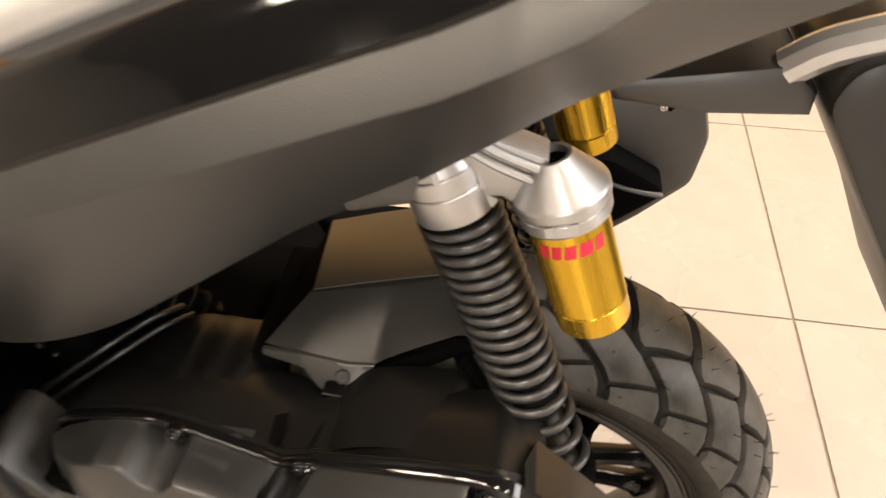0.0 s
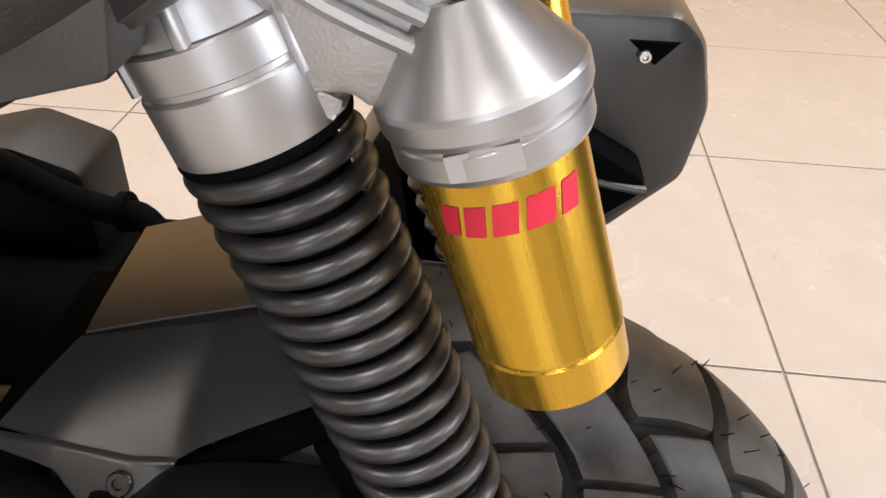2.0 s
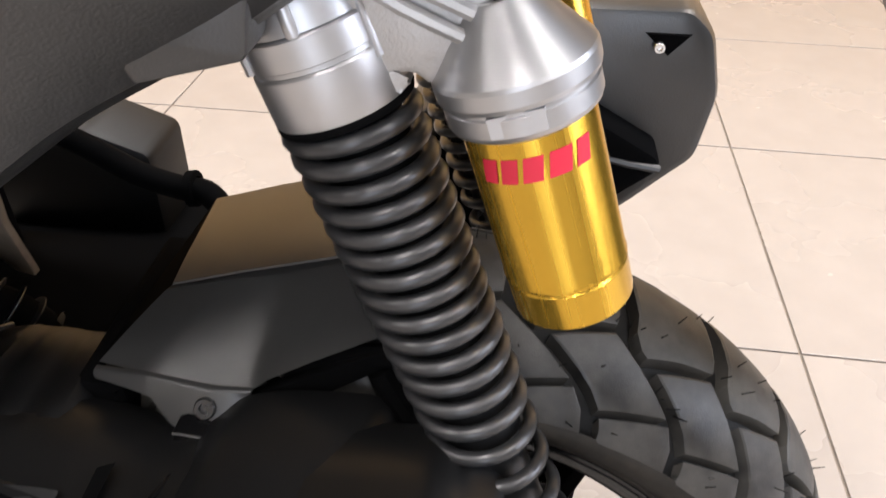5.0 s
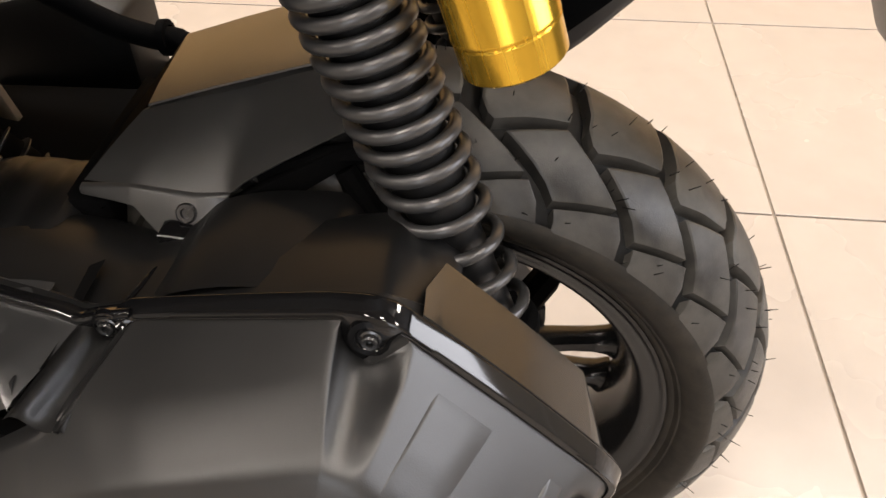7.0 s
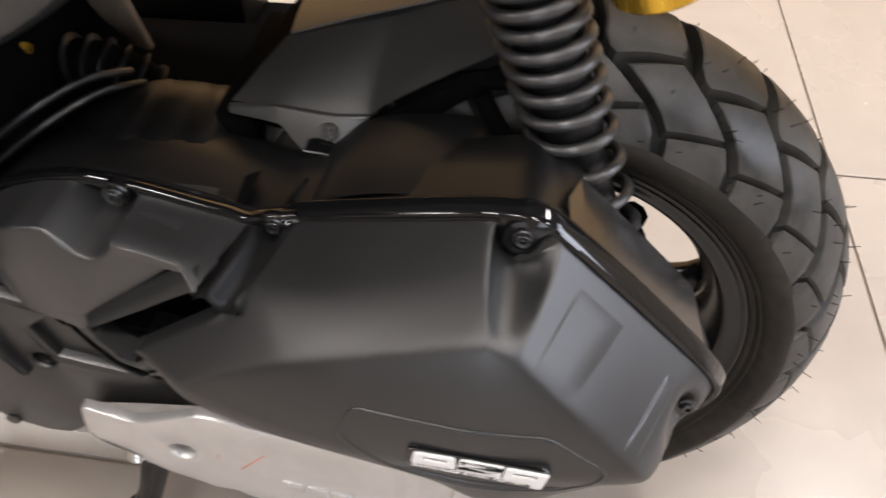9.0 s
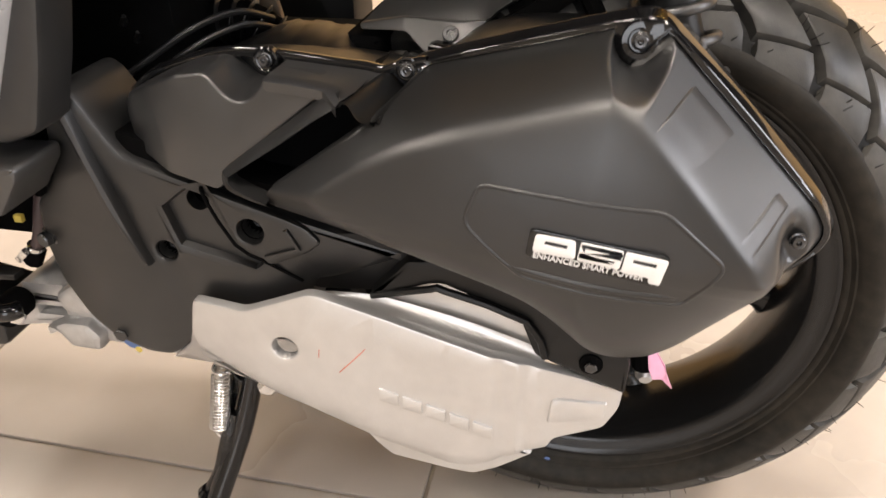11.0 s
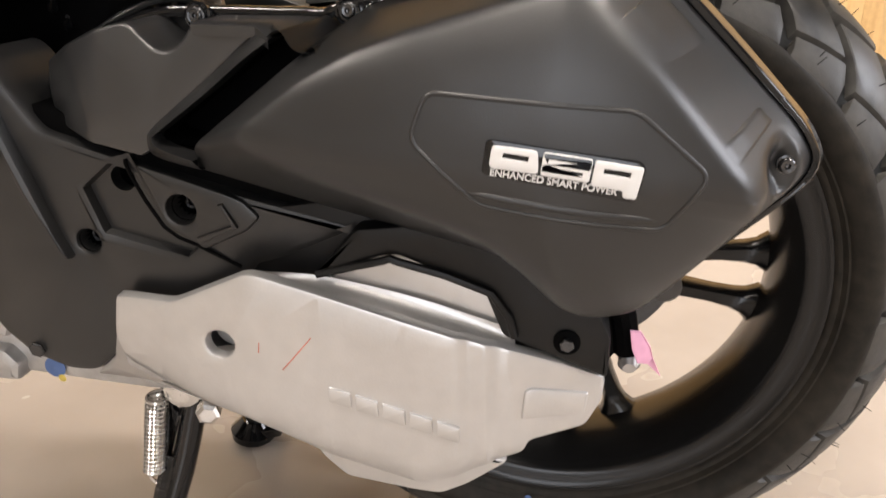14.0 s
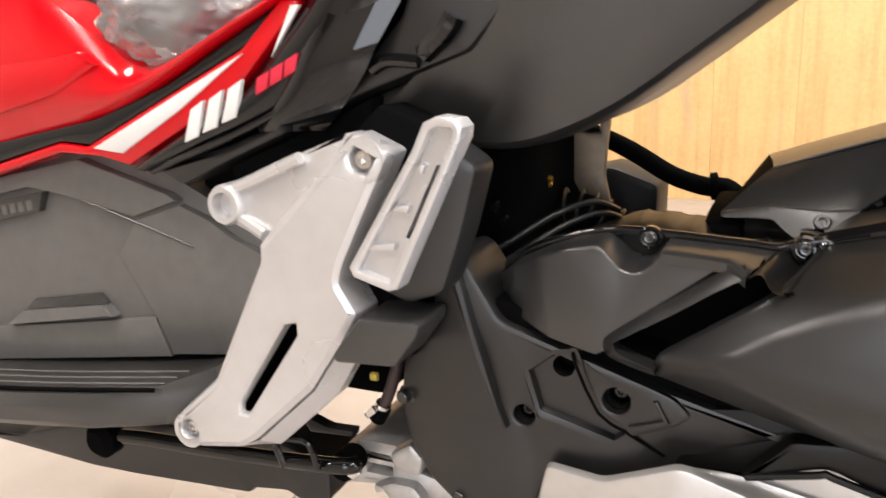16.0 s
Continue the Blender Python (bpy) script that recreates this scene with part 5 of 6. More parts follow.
def rear_fender():
    arm = [(0.055, 0.712), (0.114, 0.722), (0.150, 0.728), (0.168, 0.712), (0.168, 0.698), (0.113, 0.695), (0.060, 0.700)]
    f = part("rear_fender", slab(arm, -0.02, 0.072, 0.004), MAT_PANEL, scooter, "dark plastic number plate carrier")
    hang = [(0.168, 0.712), (0.176, 0.735), (0.205, 0.748), (0.30, 0.70), (0.32, 0.50), (0.285, 0.515), (0.240, 0.600), (0.206, 0.652)]
    part("hanger", slab(hang, -0.035, 0.087, 0.006, r=0.01), MAT_PLASTIC, f)
    part("rib", slab([(0.215, 0.700), (0.26, 0.690), (0.28, 0.60), (0.265, 0.595), (0.235, 0.640)], -0.042, -0.03, 0.003, r=0.006), MAT_SATIN, f)
    part("strut", tube([(0.150, -0.01, 0.722), (0.168, -0.015, 0.738), (0.200, -0.02, 0.752)], 0.011, 10), MAT_SILVER, f, "pale metal strut")


rear_fender()

# ---- pillion step and its bracket ----
def step_bracket():
    beam = [(-0.610, 0.297), (-0.557, 0.341), (-0.497, 0.449), (-0.497, 0.462), (-0.409, 0.547), (-0.379, 0.533), (-0.421, 0.450), (-0.425, 0.437), (-0.411, 0.414), (-0.424, 0.393), (-0.457, 0.346), (-0.517, 0.292),
            (-0.535, 0.281), (-0.580, 0.273), (-0.600, 0.273), (-0.609, 0.283)]
    slot = [(-0.478, 0.397), (-0.470, 0.399), (-0.470, 0.391), (-0.527, 0.314), (-0.533, 0.314), (-0.532, 0.322)]
    bk = part("step_bracket", slab(beam, -0.180, -0.148, 0.007, [slot, round_hole(-0.401, 0.528, 0.0095), round_hole(-0.593, 0.2875, 0.0085)], r=0.004, bend=lambda x, z: max(0, z - 0.46) * 0.06), MAT_PALE, scooter, "silver painted pillion step bracket with a slot", smooth=40)
    # near-black sleeve over the slot's pale walls: the shade inside, as colour
    part("slot_liner_shade", loft([[Vector((x, y, z)) for x, z in inset(slot, 0.0006)] for y in (-0.1725, -0.149)], caps=(False, False)), MAT_DARK, bk)
    facet = [[(-0.4240, -0.1770, 0.3930), (-0.4570, -0.1770, 0.3460), (-0.5170, -0.1770, 0.2920), (-0.5350, -0.1770, 0.2835)], [(-0.4130, -0.1640, 0.3900), (-0.4440, -0.1640, 0.3400), (-0.5060, -0.1640, 0.2840), (-0.5300, -0.1640, 0.2790)], [(-0.4130, -0.1500, 0.3900), (-0.4440, -0.1500, 0.3400), (-0.5060, -0.1500, 0.2840), (-0.5300, -0.1500, 0.2790)]]
    part("side_facet", loft([[Vector(p) for p in row] for row in facet], closed=False), MAT_PALE, bk, smooth=20)
    web = [(-0.530, 0.505), (-0.494, 0.517), (-0.459, 0.531), (-0.412, 0.547), (-0.44, 0.51), (-0.492, 0.455), (-0.500, 0.462), (-0.528, 0.474)]
    part("web", slab(web, -0.168, -0.150, 0.003, r=0.003), MAT_PALE, bk)
    part("web_rib", tube([(-0.520, -0.168, 0.503), (-0.455, -0.172, 0.528)], 0.005, 8), MAT_PALE, bk)
    part("web_rib", tube([(-0.520, -0.168, 0.480), (-0.494, -0.172, 0.468)], 0.005, 8), MAT_PALE, bk)
    part("ring_boss", turned([(0.0145, 0), (0.0165, 0.003), (0.0165, 0.04), (0.0145, 0.044), (0.0105, 0.044), (0.0100, 0.034), (0.0003, 0.034)], (-0.529, -0.132, 0.490), (0, -1, 0), 32, (False, False)), MAT_PALE, bk)
    for x, z in ((-0.401, 0.528), (-0.593, 0.2875)):
        part("hole_floor", turned([(0.0115, 0), (0.0003, 0.0)], (x, -0.164, z), (0, -1, 0), 20, (False, False)), MAT_CAST, bk)
        bolt(x, -0.168, z, 0.0075, bk, MAT_CHROME, h=0.006)
    # dark sheet behind the slot paints the shade in its depth
    part("slot_floor_shade", slab([(-0.545, 0.300), (-0.52, 0.300), (-0.455, 0.395), (-0.47, 0.41), (-0.49, 0.40)], -0.150, -0.146, 0.0), MAT_DARK, bk)
    # folded step
    peg = [(-0.341, 0.556), (-0.331, 0.560), (-0.318, 0.558), (-0.314, 0.553), (-0.315, 0.546), (-0.366, 0.444), (-0.373, 0.442), (-0.400, 0.450), (-0.403, 0.457), (-0.350, 0.538)]
    pocket = rounded(inset(peg, 0.0062), 0.002, 2)
    pg = part("pillion_step", slab(peg, -0.200, -0.180, 0.0022, [pocket], r=0), MAT_PALE, scooter, "folded silver pillion footstep", smooth=40)
    slot = [(-0.336, 0.528), (-0.329, 0.530), (-0.330, 0.523), (-0.354, 0.478), (-0.361, 0.479)]
    part("pocket_floor", slab(inset(peg, 0.004), -0.192, -0.184, 0.0, [slot]), MAT_PALE, pg)
    # dark sheet that paints the shade behind the step's slot
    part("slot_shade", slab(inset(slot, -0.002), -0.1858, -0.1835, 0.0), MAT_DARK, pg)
    for k in range(3):
        part("cross_rib", slab([(-0.388 + 0.020 * k, 0.470 + 0.028 * k), (-0.384 + 0.020 * k, 0.474 + 0.028 * k), (-0.366 + 0.012 * k, 0.476 + 0.026 * k), (-0.368 + 0.012 * k, 0.471 + 0.026 * k)], -0.198, -0.19, 0.001), MAT_PALE, pg)
    sup = [(-0.332, 0.540), (-0.312, 0.526), (-0.325, 0.480), (-0.340, 0.438), (-0.368, 0.428), (-0.400, 0.440), (-0.345, 0.54)]
    part("step_support", slab(sup, -0.1825, -0.150, 0.005, r=0.006), MAT_PLASTIC, scooter, "black plastic step support")
    # filler sheet; the shaded gap behind the step is painted as near-black
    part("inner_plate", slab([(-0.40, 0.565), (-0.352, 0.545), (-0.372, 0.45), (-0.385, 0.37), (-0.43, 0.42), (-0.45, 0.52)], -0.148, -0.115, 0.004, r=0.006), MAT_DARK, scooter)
    block = [(-0.426, 0.387), (-0.402, 0.418), (-0.353, 0.420), (-0.354, 0.411), (-0.374, 0.384), (-0.424, 0.381)]
    part("heel_pad", slab(block, -0.196, -0.150, 0.004, r=0.004), MAT_PANEL, scooter, "dark grey plastic heel block")


step_bracket()


# ---- front bodywork ----
def bodywork():
    s = part("floor_panel", sheet([(-1.05, 0.46), (-0.864, 0.496), (-0.775, 0.521), (-0.707, 0.520), (-0.618, 0.484), (-0.560, 0.452), (-0.480, 0.42)], [(-1.05, 0.27), (-0.924, 0.283), (-0.80, 0.300), (-0.70, 0.318), (-0.603, 0.328), (-0.55, 0.33), (-0.480, 0.33)], -0.104, 0.010), MAT_GREY, scooter, "dark grey plastic centre panel beside the footboard")
    part("lower_plate", slab([(-1.0, 0.31), (-0.914, 0.325), (-0.681, 0.361), (-0.668, 0.322), (-0.92, 0.285), (-1.0, 0.27)], -0.1165, -0.105, 0.0015), MAT_GREY, s)
    part("rear_plate", slab([(-0.632, 0.474), (-0.688, 0.457), (-0.716, 0.422), (-0.679, 0.361), (-0.664, 0.325), (-0.60, 0.333), (-0.52, 0.345), (-0.52, 0.425), (-0.575, 0.446), (-0.600, 0.462)], -0.1165, -0.105, 0.0015), MAT_GREY, s)
    part("upper_plate", slab([(-1.0, 0.47), (-0.86, 0.495), (-0.797, 0.506), (-0.752, 0.514), (-0.645, 0.484), (-0.634, 0.478), (-0.690, 0.4605), (-0.779, 0.478), (-0.83, 0.484), (-1.0, 0.45)], -0.1180, -0.105, 0.002), MAT_GREY, s)
    part("crease", tube([(-0.779, -0.1165, 0.481), (-0.70, -0.1168, 0.459), (-0.621, -0.1165, 0.436)], 0.0012, 6), MAT_PANEL, s)
    part("catch_hollow", slab([(-0.866, 0.3505), (-0.850, 0.363), (-0.751, 0.379), (-0.742, 0.369)], -0.1172, -0.11, 0.0004), MAT_SATIN, s)
    part("catch_lip", slab([(-0.895, 0.331), (-0.866, 0.350), (-0.742, 0.3685), (-0.732, 0.358)], -0.1225, -0.11, 0.002, bend=lambda x, z: -max(0, z - 0.345) * 0.1), MAT_GREY, s)
    part("logo_plate", slab([(-0.93, 0.455), (-0.874, 0.469), (-0.808, 0.480), (-0.817, 0.460), (-0.88, 0.447), (-0.93, 0.435)], -0.1190, -0.11, 0.0012), MAT_PANEL, s)
    for k in range(4):
        part("logo_bar", slab([(-0.872 + 0.013 * k, 0.4535 + 0.0022 * k), (-0.864 + 0.013 * k, 0.4550 + 0.0022 * k), (-0.864 + 0.013 * k, 0.4650 + 0.0022 * k), (-0.872 + 0.013 * k, 0.4635 + 0.0022 * k)], -0.1196, -0.118, 0.0003), MAT_GREY, s)
    part("tunnel_cover", slab([(-0.78, 0.60), (-0.50, 0.60), (-0.46, 0.70), (-0.78, 0.74)], -0.075, 0.10, 0.008, r=0.01), MAT_PANEL, scooter, "dark grey plastic cover behind the red panel")
    r = part("red_panel", sheet([(-1.05, 0.70), (-0.803, 0.668), (-0.747, 0.658), (-0.690, 0.622), (-0.647, 0.597), (-0.608, 0.602), (-0.540, 0.628), (-0.46, 0.66)], [(-1.05, 0.50), (-0.86, 0.527), (-0.80, 0.538), (-0.740, 0.547), (-0.690, 0.556), (-0.630, 0.577), (-0.55, 0.614), (-0.455, 0.655)], -0.126, 0.014), MAT_RED, scooter, "glossy red body panel")
    part("shoulder", slab([(-0.86, 0.60), (-0.70, 0.612), (-0.68, 0.60), (-0.74, 0.575), (-0.86, 0.55)], -0.142, -0.13, 0.004, r=0.006), MAT_RED, r)
    stripe = [(-1.05, 0.50), (-0.84, 0.531), (-0.704, 0.553), (-0.611, 0.583), (-0.488, 0.642), (-0.480, 0.642), (-0.53, 0.608), (-0.717, 0.529), (-0.753, 0.532), (-0.846, 0.511), (-1.05, 0.47)]
    part("black_stripe", slab(stripe, -0.131, -0.05, 0.003), MAT_GLOSS, scooter, "glossy black stripe panel")
    red2 = [(-1.05, 0.462), (-0.846, 0.509), (-0.753, 0.531), (-0.717, 0.528), (-0.53, 0.607), (-0.488, 0.642), (-0.470, 0.64), (-0.541, 0.573), (-0.667, 0.512), (-0.700, 0.519), (-0.753, 0.522), (-0.846, 0.500), (-1.05, 0.452)]
    p = part("red_stripe_panel", slab(red2, -0.134, -0.05, 0.003), MAT_RED, scooter, "red lower body panel with a white flash")
    part("white_flash", slab([(-0.707, 0.527), (-0.672, 0.523), (-0.600, 0.560), (-0.527, 0.604), (-0.608, 0.570)], -0.1352, -0.132, 0.0005), MAT_WHITE, p)
    part("white_flash", slab([(-0.500, 0.600), (-0.478, 0.637), (-0.470, 0.637)], -0.1352, -0.132, 0.0004), MAT_WHITE, p)
    g = part("gloss_panel", sheet([(-0.660, 0.513), (-0.600, 0.545), (-0.541, 0.573), (-0.500, 0.610), (-0.466, 0.644), (-0.45, 0.67)], [(-0.640, 0.507), (-0.560, 0.532), (-0.498, 0.554), (-0.440, 0.585), (-0.400, 0.620), (-0.37, 0.67)], -0.126, 0.016), MAT_GLOSS, scooter, "glossy black side cover with a model name")
    line = [Vector(p) for p in catmull([(-0.512, -0.1360, 0.543), (-0.492, -0.1440, 0.558), (-0.468, -0.1475, 0.584), (-0.456, -0.1470, 0.604), (-0.440, -0.1415, 0.630), (-0.420, -0.132, 0.668)], 5)]
    fold = [[p + Vector((dx, dy, 0)) for p in line] for dx, dy in ((-0.012, 0.006), (0.0, 0.0), (0.010, 0.0002), (0.022, 0.0018), (0.036, 0.0050), (0.050, 0.0100))]
    part("edge_bead", tube([(-0.640, -0.134, 0.508), (-0.592, -0.139, 0.5235), (-0.530, -0.139, 0.5445), (-0.470, -0.137, 0.570)], 0.0032, 8, 5), MAT_GLOSS, g)
    part("fold", loft(fold, closed=False), MAT_GLOSS, g, smooth=60)
    # model name as plain slanted shapes
    for k in range(3):
        x, z = -0.590 + 0.0205 * k, 0.5345 + 0.0078 * k
        part("name_block", slab([(x, z), (x + 0.0150, z + 0.005), (x + 0.0245, z + 0.034), (x + 0.0110, z + 0.027)], -0.1438, -0.139, 0.0003), MAT_WHITE, g)
    for k in range(3):
        x, z = -0.512 + 0.0140 * k, 0.572 + 0.0062 * k
        part("name_block", slab([(x, z), (x + 0.0115, z + 0.005), (x + 0.0150, z + 0.018), (x + 0.003, z + 0.013)], -0.1438, -0.139, 0.0003), MAT_REDDECAL, g)
    trim = [(-0.645, 0.509), (-0.560, 0.530), (-0.502, 0.551), (-0.418, 0.597), (-0.390, 0.625), (-0.376, 0.66), (-0.28, 0.66), (-0.309, 0.630), (-0.339, 0.598), (-0.423, 0.571), (-0.50, 0.540), (-0.565, 0.515), (-0.615, 0.494)]
    t = part("side_trim", slab(trim, -0.127, -0.05, 0.005, r=0.004), MAT_PLASTIC, scooter, "matte black side trim")
    part("lower_trim", slab([(-0.565, 0.512), (-0.50, 0.536), (-0.423, 0.567), (-0.424, 0.53), (-0.44, 0.50), (-0.56, 0.485)], -0.120, -0.05, 0.003), MAT_DARK, t)
    part("knob", tube([(-0.415, -0.128, 0.588), (-0.400, -0.131, 0.594), (-0.375, -0.131, 0.592)], 0.005, 8), MAT_GLOSS, t)
    part("knob", tube([(-0.372, -0.128, 0.598), (-0.352, -0.135, 0.612), (-0.345, -0.135, 0.622)], 0.008, 8), MAT_GLOSS, t)
    low = [(-0.441, 0.558), (-0.425, 0.570), (-0.345, 0.595), (-0.286, 0.640), (-0.20, 0.640), (-0.22, 0.575), (-0.276, 0.552), (-0.333, 0.540), (-0.360, 0.551), (-0.424, 0.547)]
    part("tail_lower_panel", slab(low, -0.100, -0.03, 0.005, r=0.005), MAT_PANEL, scooter, "dark grey lower tail panel")
    # footboard
    rings = []
    for y, dz in ((0.0, 0.0), (-0.13, 0.0), (-0.178, 0.001), (-0.190, -0.002), (-0.198, -0.012), (-0.200, -0.026), (-0.190, -0.036), (-0.16, -0.044), (0.0, -0.044)):
        rings.append([Vector((x, max(y, -0.145) if x > -0.60 else max(y, -0.176) if x > -0.63 else y, z + dz)) for x, z in ((-1.1, 0.262), (-0.95, 0.280), (-0.80, 0.298), (-0.70, 0.312), (-0.62, 0.324), (-0.585, 0.334), (-0.555, 0.350))])
    f = part("footboard", loft(rings, closed=False), MAT_PANEL, scooter, "dark grey plastic footboard with a ribbed mat", smooth=30)
    for y, r in ((-0.1865, 0.0022), (-0.172, 0.0012), (-0.158, 0.0012), (-0.144, 0.0012)):
        part("mat_rib", tube([(-1.1, y, 0.263), (-0.95, y, 0.281), (-0.80, y, 0.299), (-0.70, y, 0.313), (-0.62, y, 0.325)], r, 6, 3), MAT_DARK if r > 0.002 else MAT_GREY, f)
    part("belly_tray", slab([(-1.05, 0.17), (-0.93, 0.185), (-0.78, 0.232), (-0.66, 0.240), (-0.560, 0.244), (-0.502, 0.232), (-0.503, 0.196), (-0.508, 0.192), (-0.540, 0.187), (-0.553, 0.193), (-0.594, 0.187), (-0.600, 0.180), (-0.757, 0.168), (-0.82, 0.165)], -0.105, -0.045, 0.004, r=0.004), MAT_PLASTIC, scooter, "black plastic belly tray")
    part("tray_guide", slab([(-0.527, 0.272), (-0.520, 0.276), (-0.500, 0.270), (-0.473, 0.271), (-0.474, 0.265), (-0.520, 0.262)], -0.104, -0.092, 0.002), MAT_PLASTIC, scooter)


bodywork()


# ---- stands ----
def stands():
    st = part("centre_stand", tube([(-0.280, -0.070, 0.200), (-0.300, -0.088, 0.118), (-0.320, -0.116, 0.055), (-0.334, -0.140, 0.012)], 0.0105, 12), MAT_GLOSS, scooter, "black centre stand with a bright return spring")
    part("leg_plate", slab([(-0.307, 0.200), (-0.278, 0.200), (-0.286, 0.150), (-0.306, 0.110), (-0.314, 0.112)], -0.0855, -0.0795, 0.002, [round_hole(-0.2955, 0.1725, 0.0042)]), MAT_GLOSS, st)
    part("leg", tube([(-0.282, 0.122, 0.200), (-0.300, 0.124, 0.120), (-0.322, 0.118, 0.050), (-0.332, 0.112, 0.010)], 0.0125, 12), MAT_GLOSS, st)
    for y in (-0.142, 0.112):
        part("foot", turned([(0.017, 0.0), (0.024, 0.002), (0.025, 0.010), (0.019, 0.017), (0.013, 0.024)], (-0.334, y, 0.0), (0.15, 0, 1), 20), MAT_GLOSS, st)
        part("foot_tongue", slab([(-0.335, 0.000), (-0.298, 0.010), (-0.300, 0.020), (-0.335, 0.012)], y - 0.014, y + 0.014, 0.003), MAT_GLOSS, st)
    part("cross_tube", tube([(-0.284, -0.075, 0.195), (-0.284, 0.127, 0.195)], 0.014, 12, smooth=False), MAT_GLOSS, st)
    part("pedal", tube([(-0.306, -0.088, 0.130), (-0.313, -0.100, 0.100), (-0.322, -0.106, 0.068), (-0.334, -0.112, 0.045)], 0.0078, 10), MAT_GLOSS, st)
    part("pedal_pad", turned([(0.008, 0), (0.0115, 0.003), (0.0115, 0.018), (0.008, 0.022)], (-0.336, -0.114, 0.030), (0.15, 0.1, 1), 20), MAT_GLOSS, st)
    part("pivot_bolt", turned([(0.013, 0), (0.014, 0.003), (0.014, 0.006), (0.007, 0.007), (0.007, 0.011), (0.0003, 0.011)], (-0.286, -0.086, 0.193), (0.2, -1, 0), 24, (False, False)), MAT_CHROME, st, "zinc pivot bolt")
    pts = []
    a, b = Vector((-0.305, -0.094, 0.190)), Vector((-0.316, -0.100, 0.124))
    for i in range(18 * 12 + 1):
        t = i / (18 * 12)
        ang = 2 * math.pi * 18 * t
        pts.append(a.lerp(b, t) + Vector((math.cos(ang) * 0.0082, math.sin(ang) * 0.0082, 0)))
    part("return_spring", tube(pts, 0.00155, 6, smooth=False), MAT_CHROME, st, "bright zinc return spring")
    part("spring_hook", tube([b + Vector((-0.007, 0, 0.002)), b + Vector((-0.006, 0, -0.008)), b + Vector((0.000, 0, -0.014)), b + Vector((0.005, 0.002, -0.008))], 0.0016, 6), MAT_CHROME, st)
    part("spring_hook", tube([a + Vector((0.007, 0, -0.001)), a + Vector((0.007, 0.002, 0.010)), a + Vector((0.004, 0.004, 0.020))], 0.0016, 6), MAT_CHROME, st)
    ss = part("side_stand", tube([(-0.455, -0.128, 0.256), (-0.472, -0.138, 0.256), (-0.591, -0.140, 0.247), (-0.698, -0.140, 0.241), (-0.751, -0.140, 0.233)], 0.0075, 12), MAT_GLOSS, scooter, "folded black side stand")
    part("tang", tube([(-0.520, -0.146, 0.250), (-0.524, -0.150, 0.278), (-0.506, -0.150, 0.281), (-0.488, -0.150, 0.280), (-0.481, -0.150, 0.257)], 0.0032, 8, 3), MAT_GLOSS, ss)
    part("pivot", turned([(0.011, 0), (0.013, 0.003), (0.013, 0.026), (0.009, 0.029)], (-0.470, -0.105, 0.250), (0, -1, 0), 20), MAT_DARK, ss)
    part("pivot_bolt", turned([(0.0075, 0), (0.0075, 0.004), (0.005, 0.006)], (-0.459, -0.128, 0.249), (0.2, -1, 0), 6), MAT_CHROME, ss)
    part("tip", turned([(0.015, 0), (0.019, 0.006), (0.019, 0.02), (0.012, 0.026)], (-0.745, -0.130, 0.234), (0, -1, 0), 16), MAT_DARK, ss)


stands()


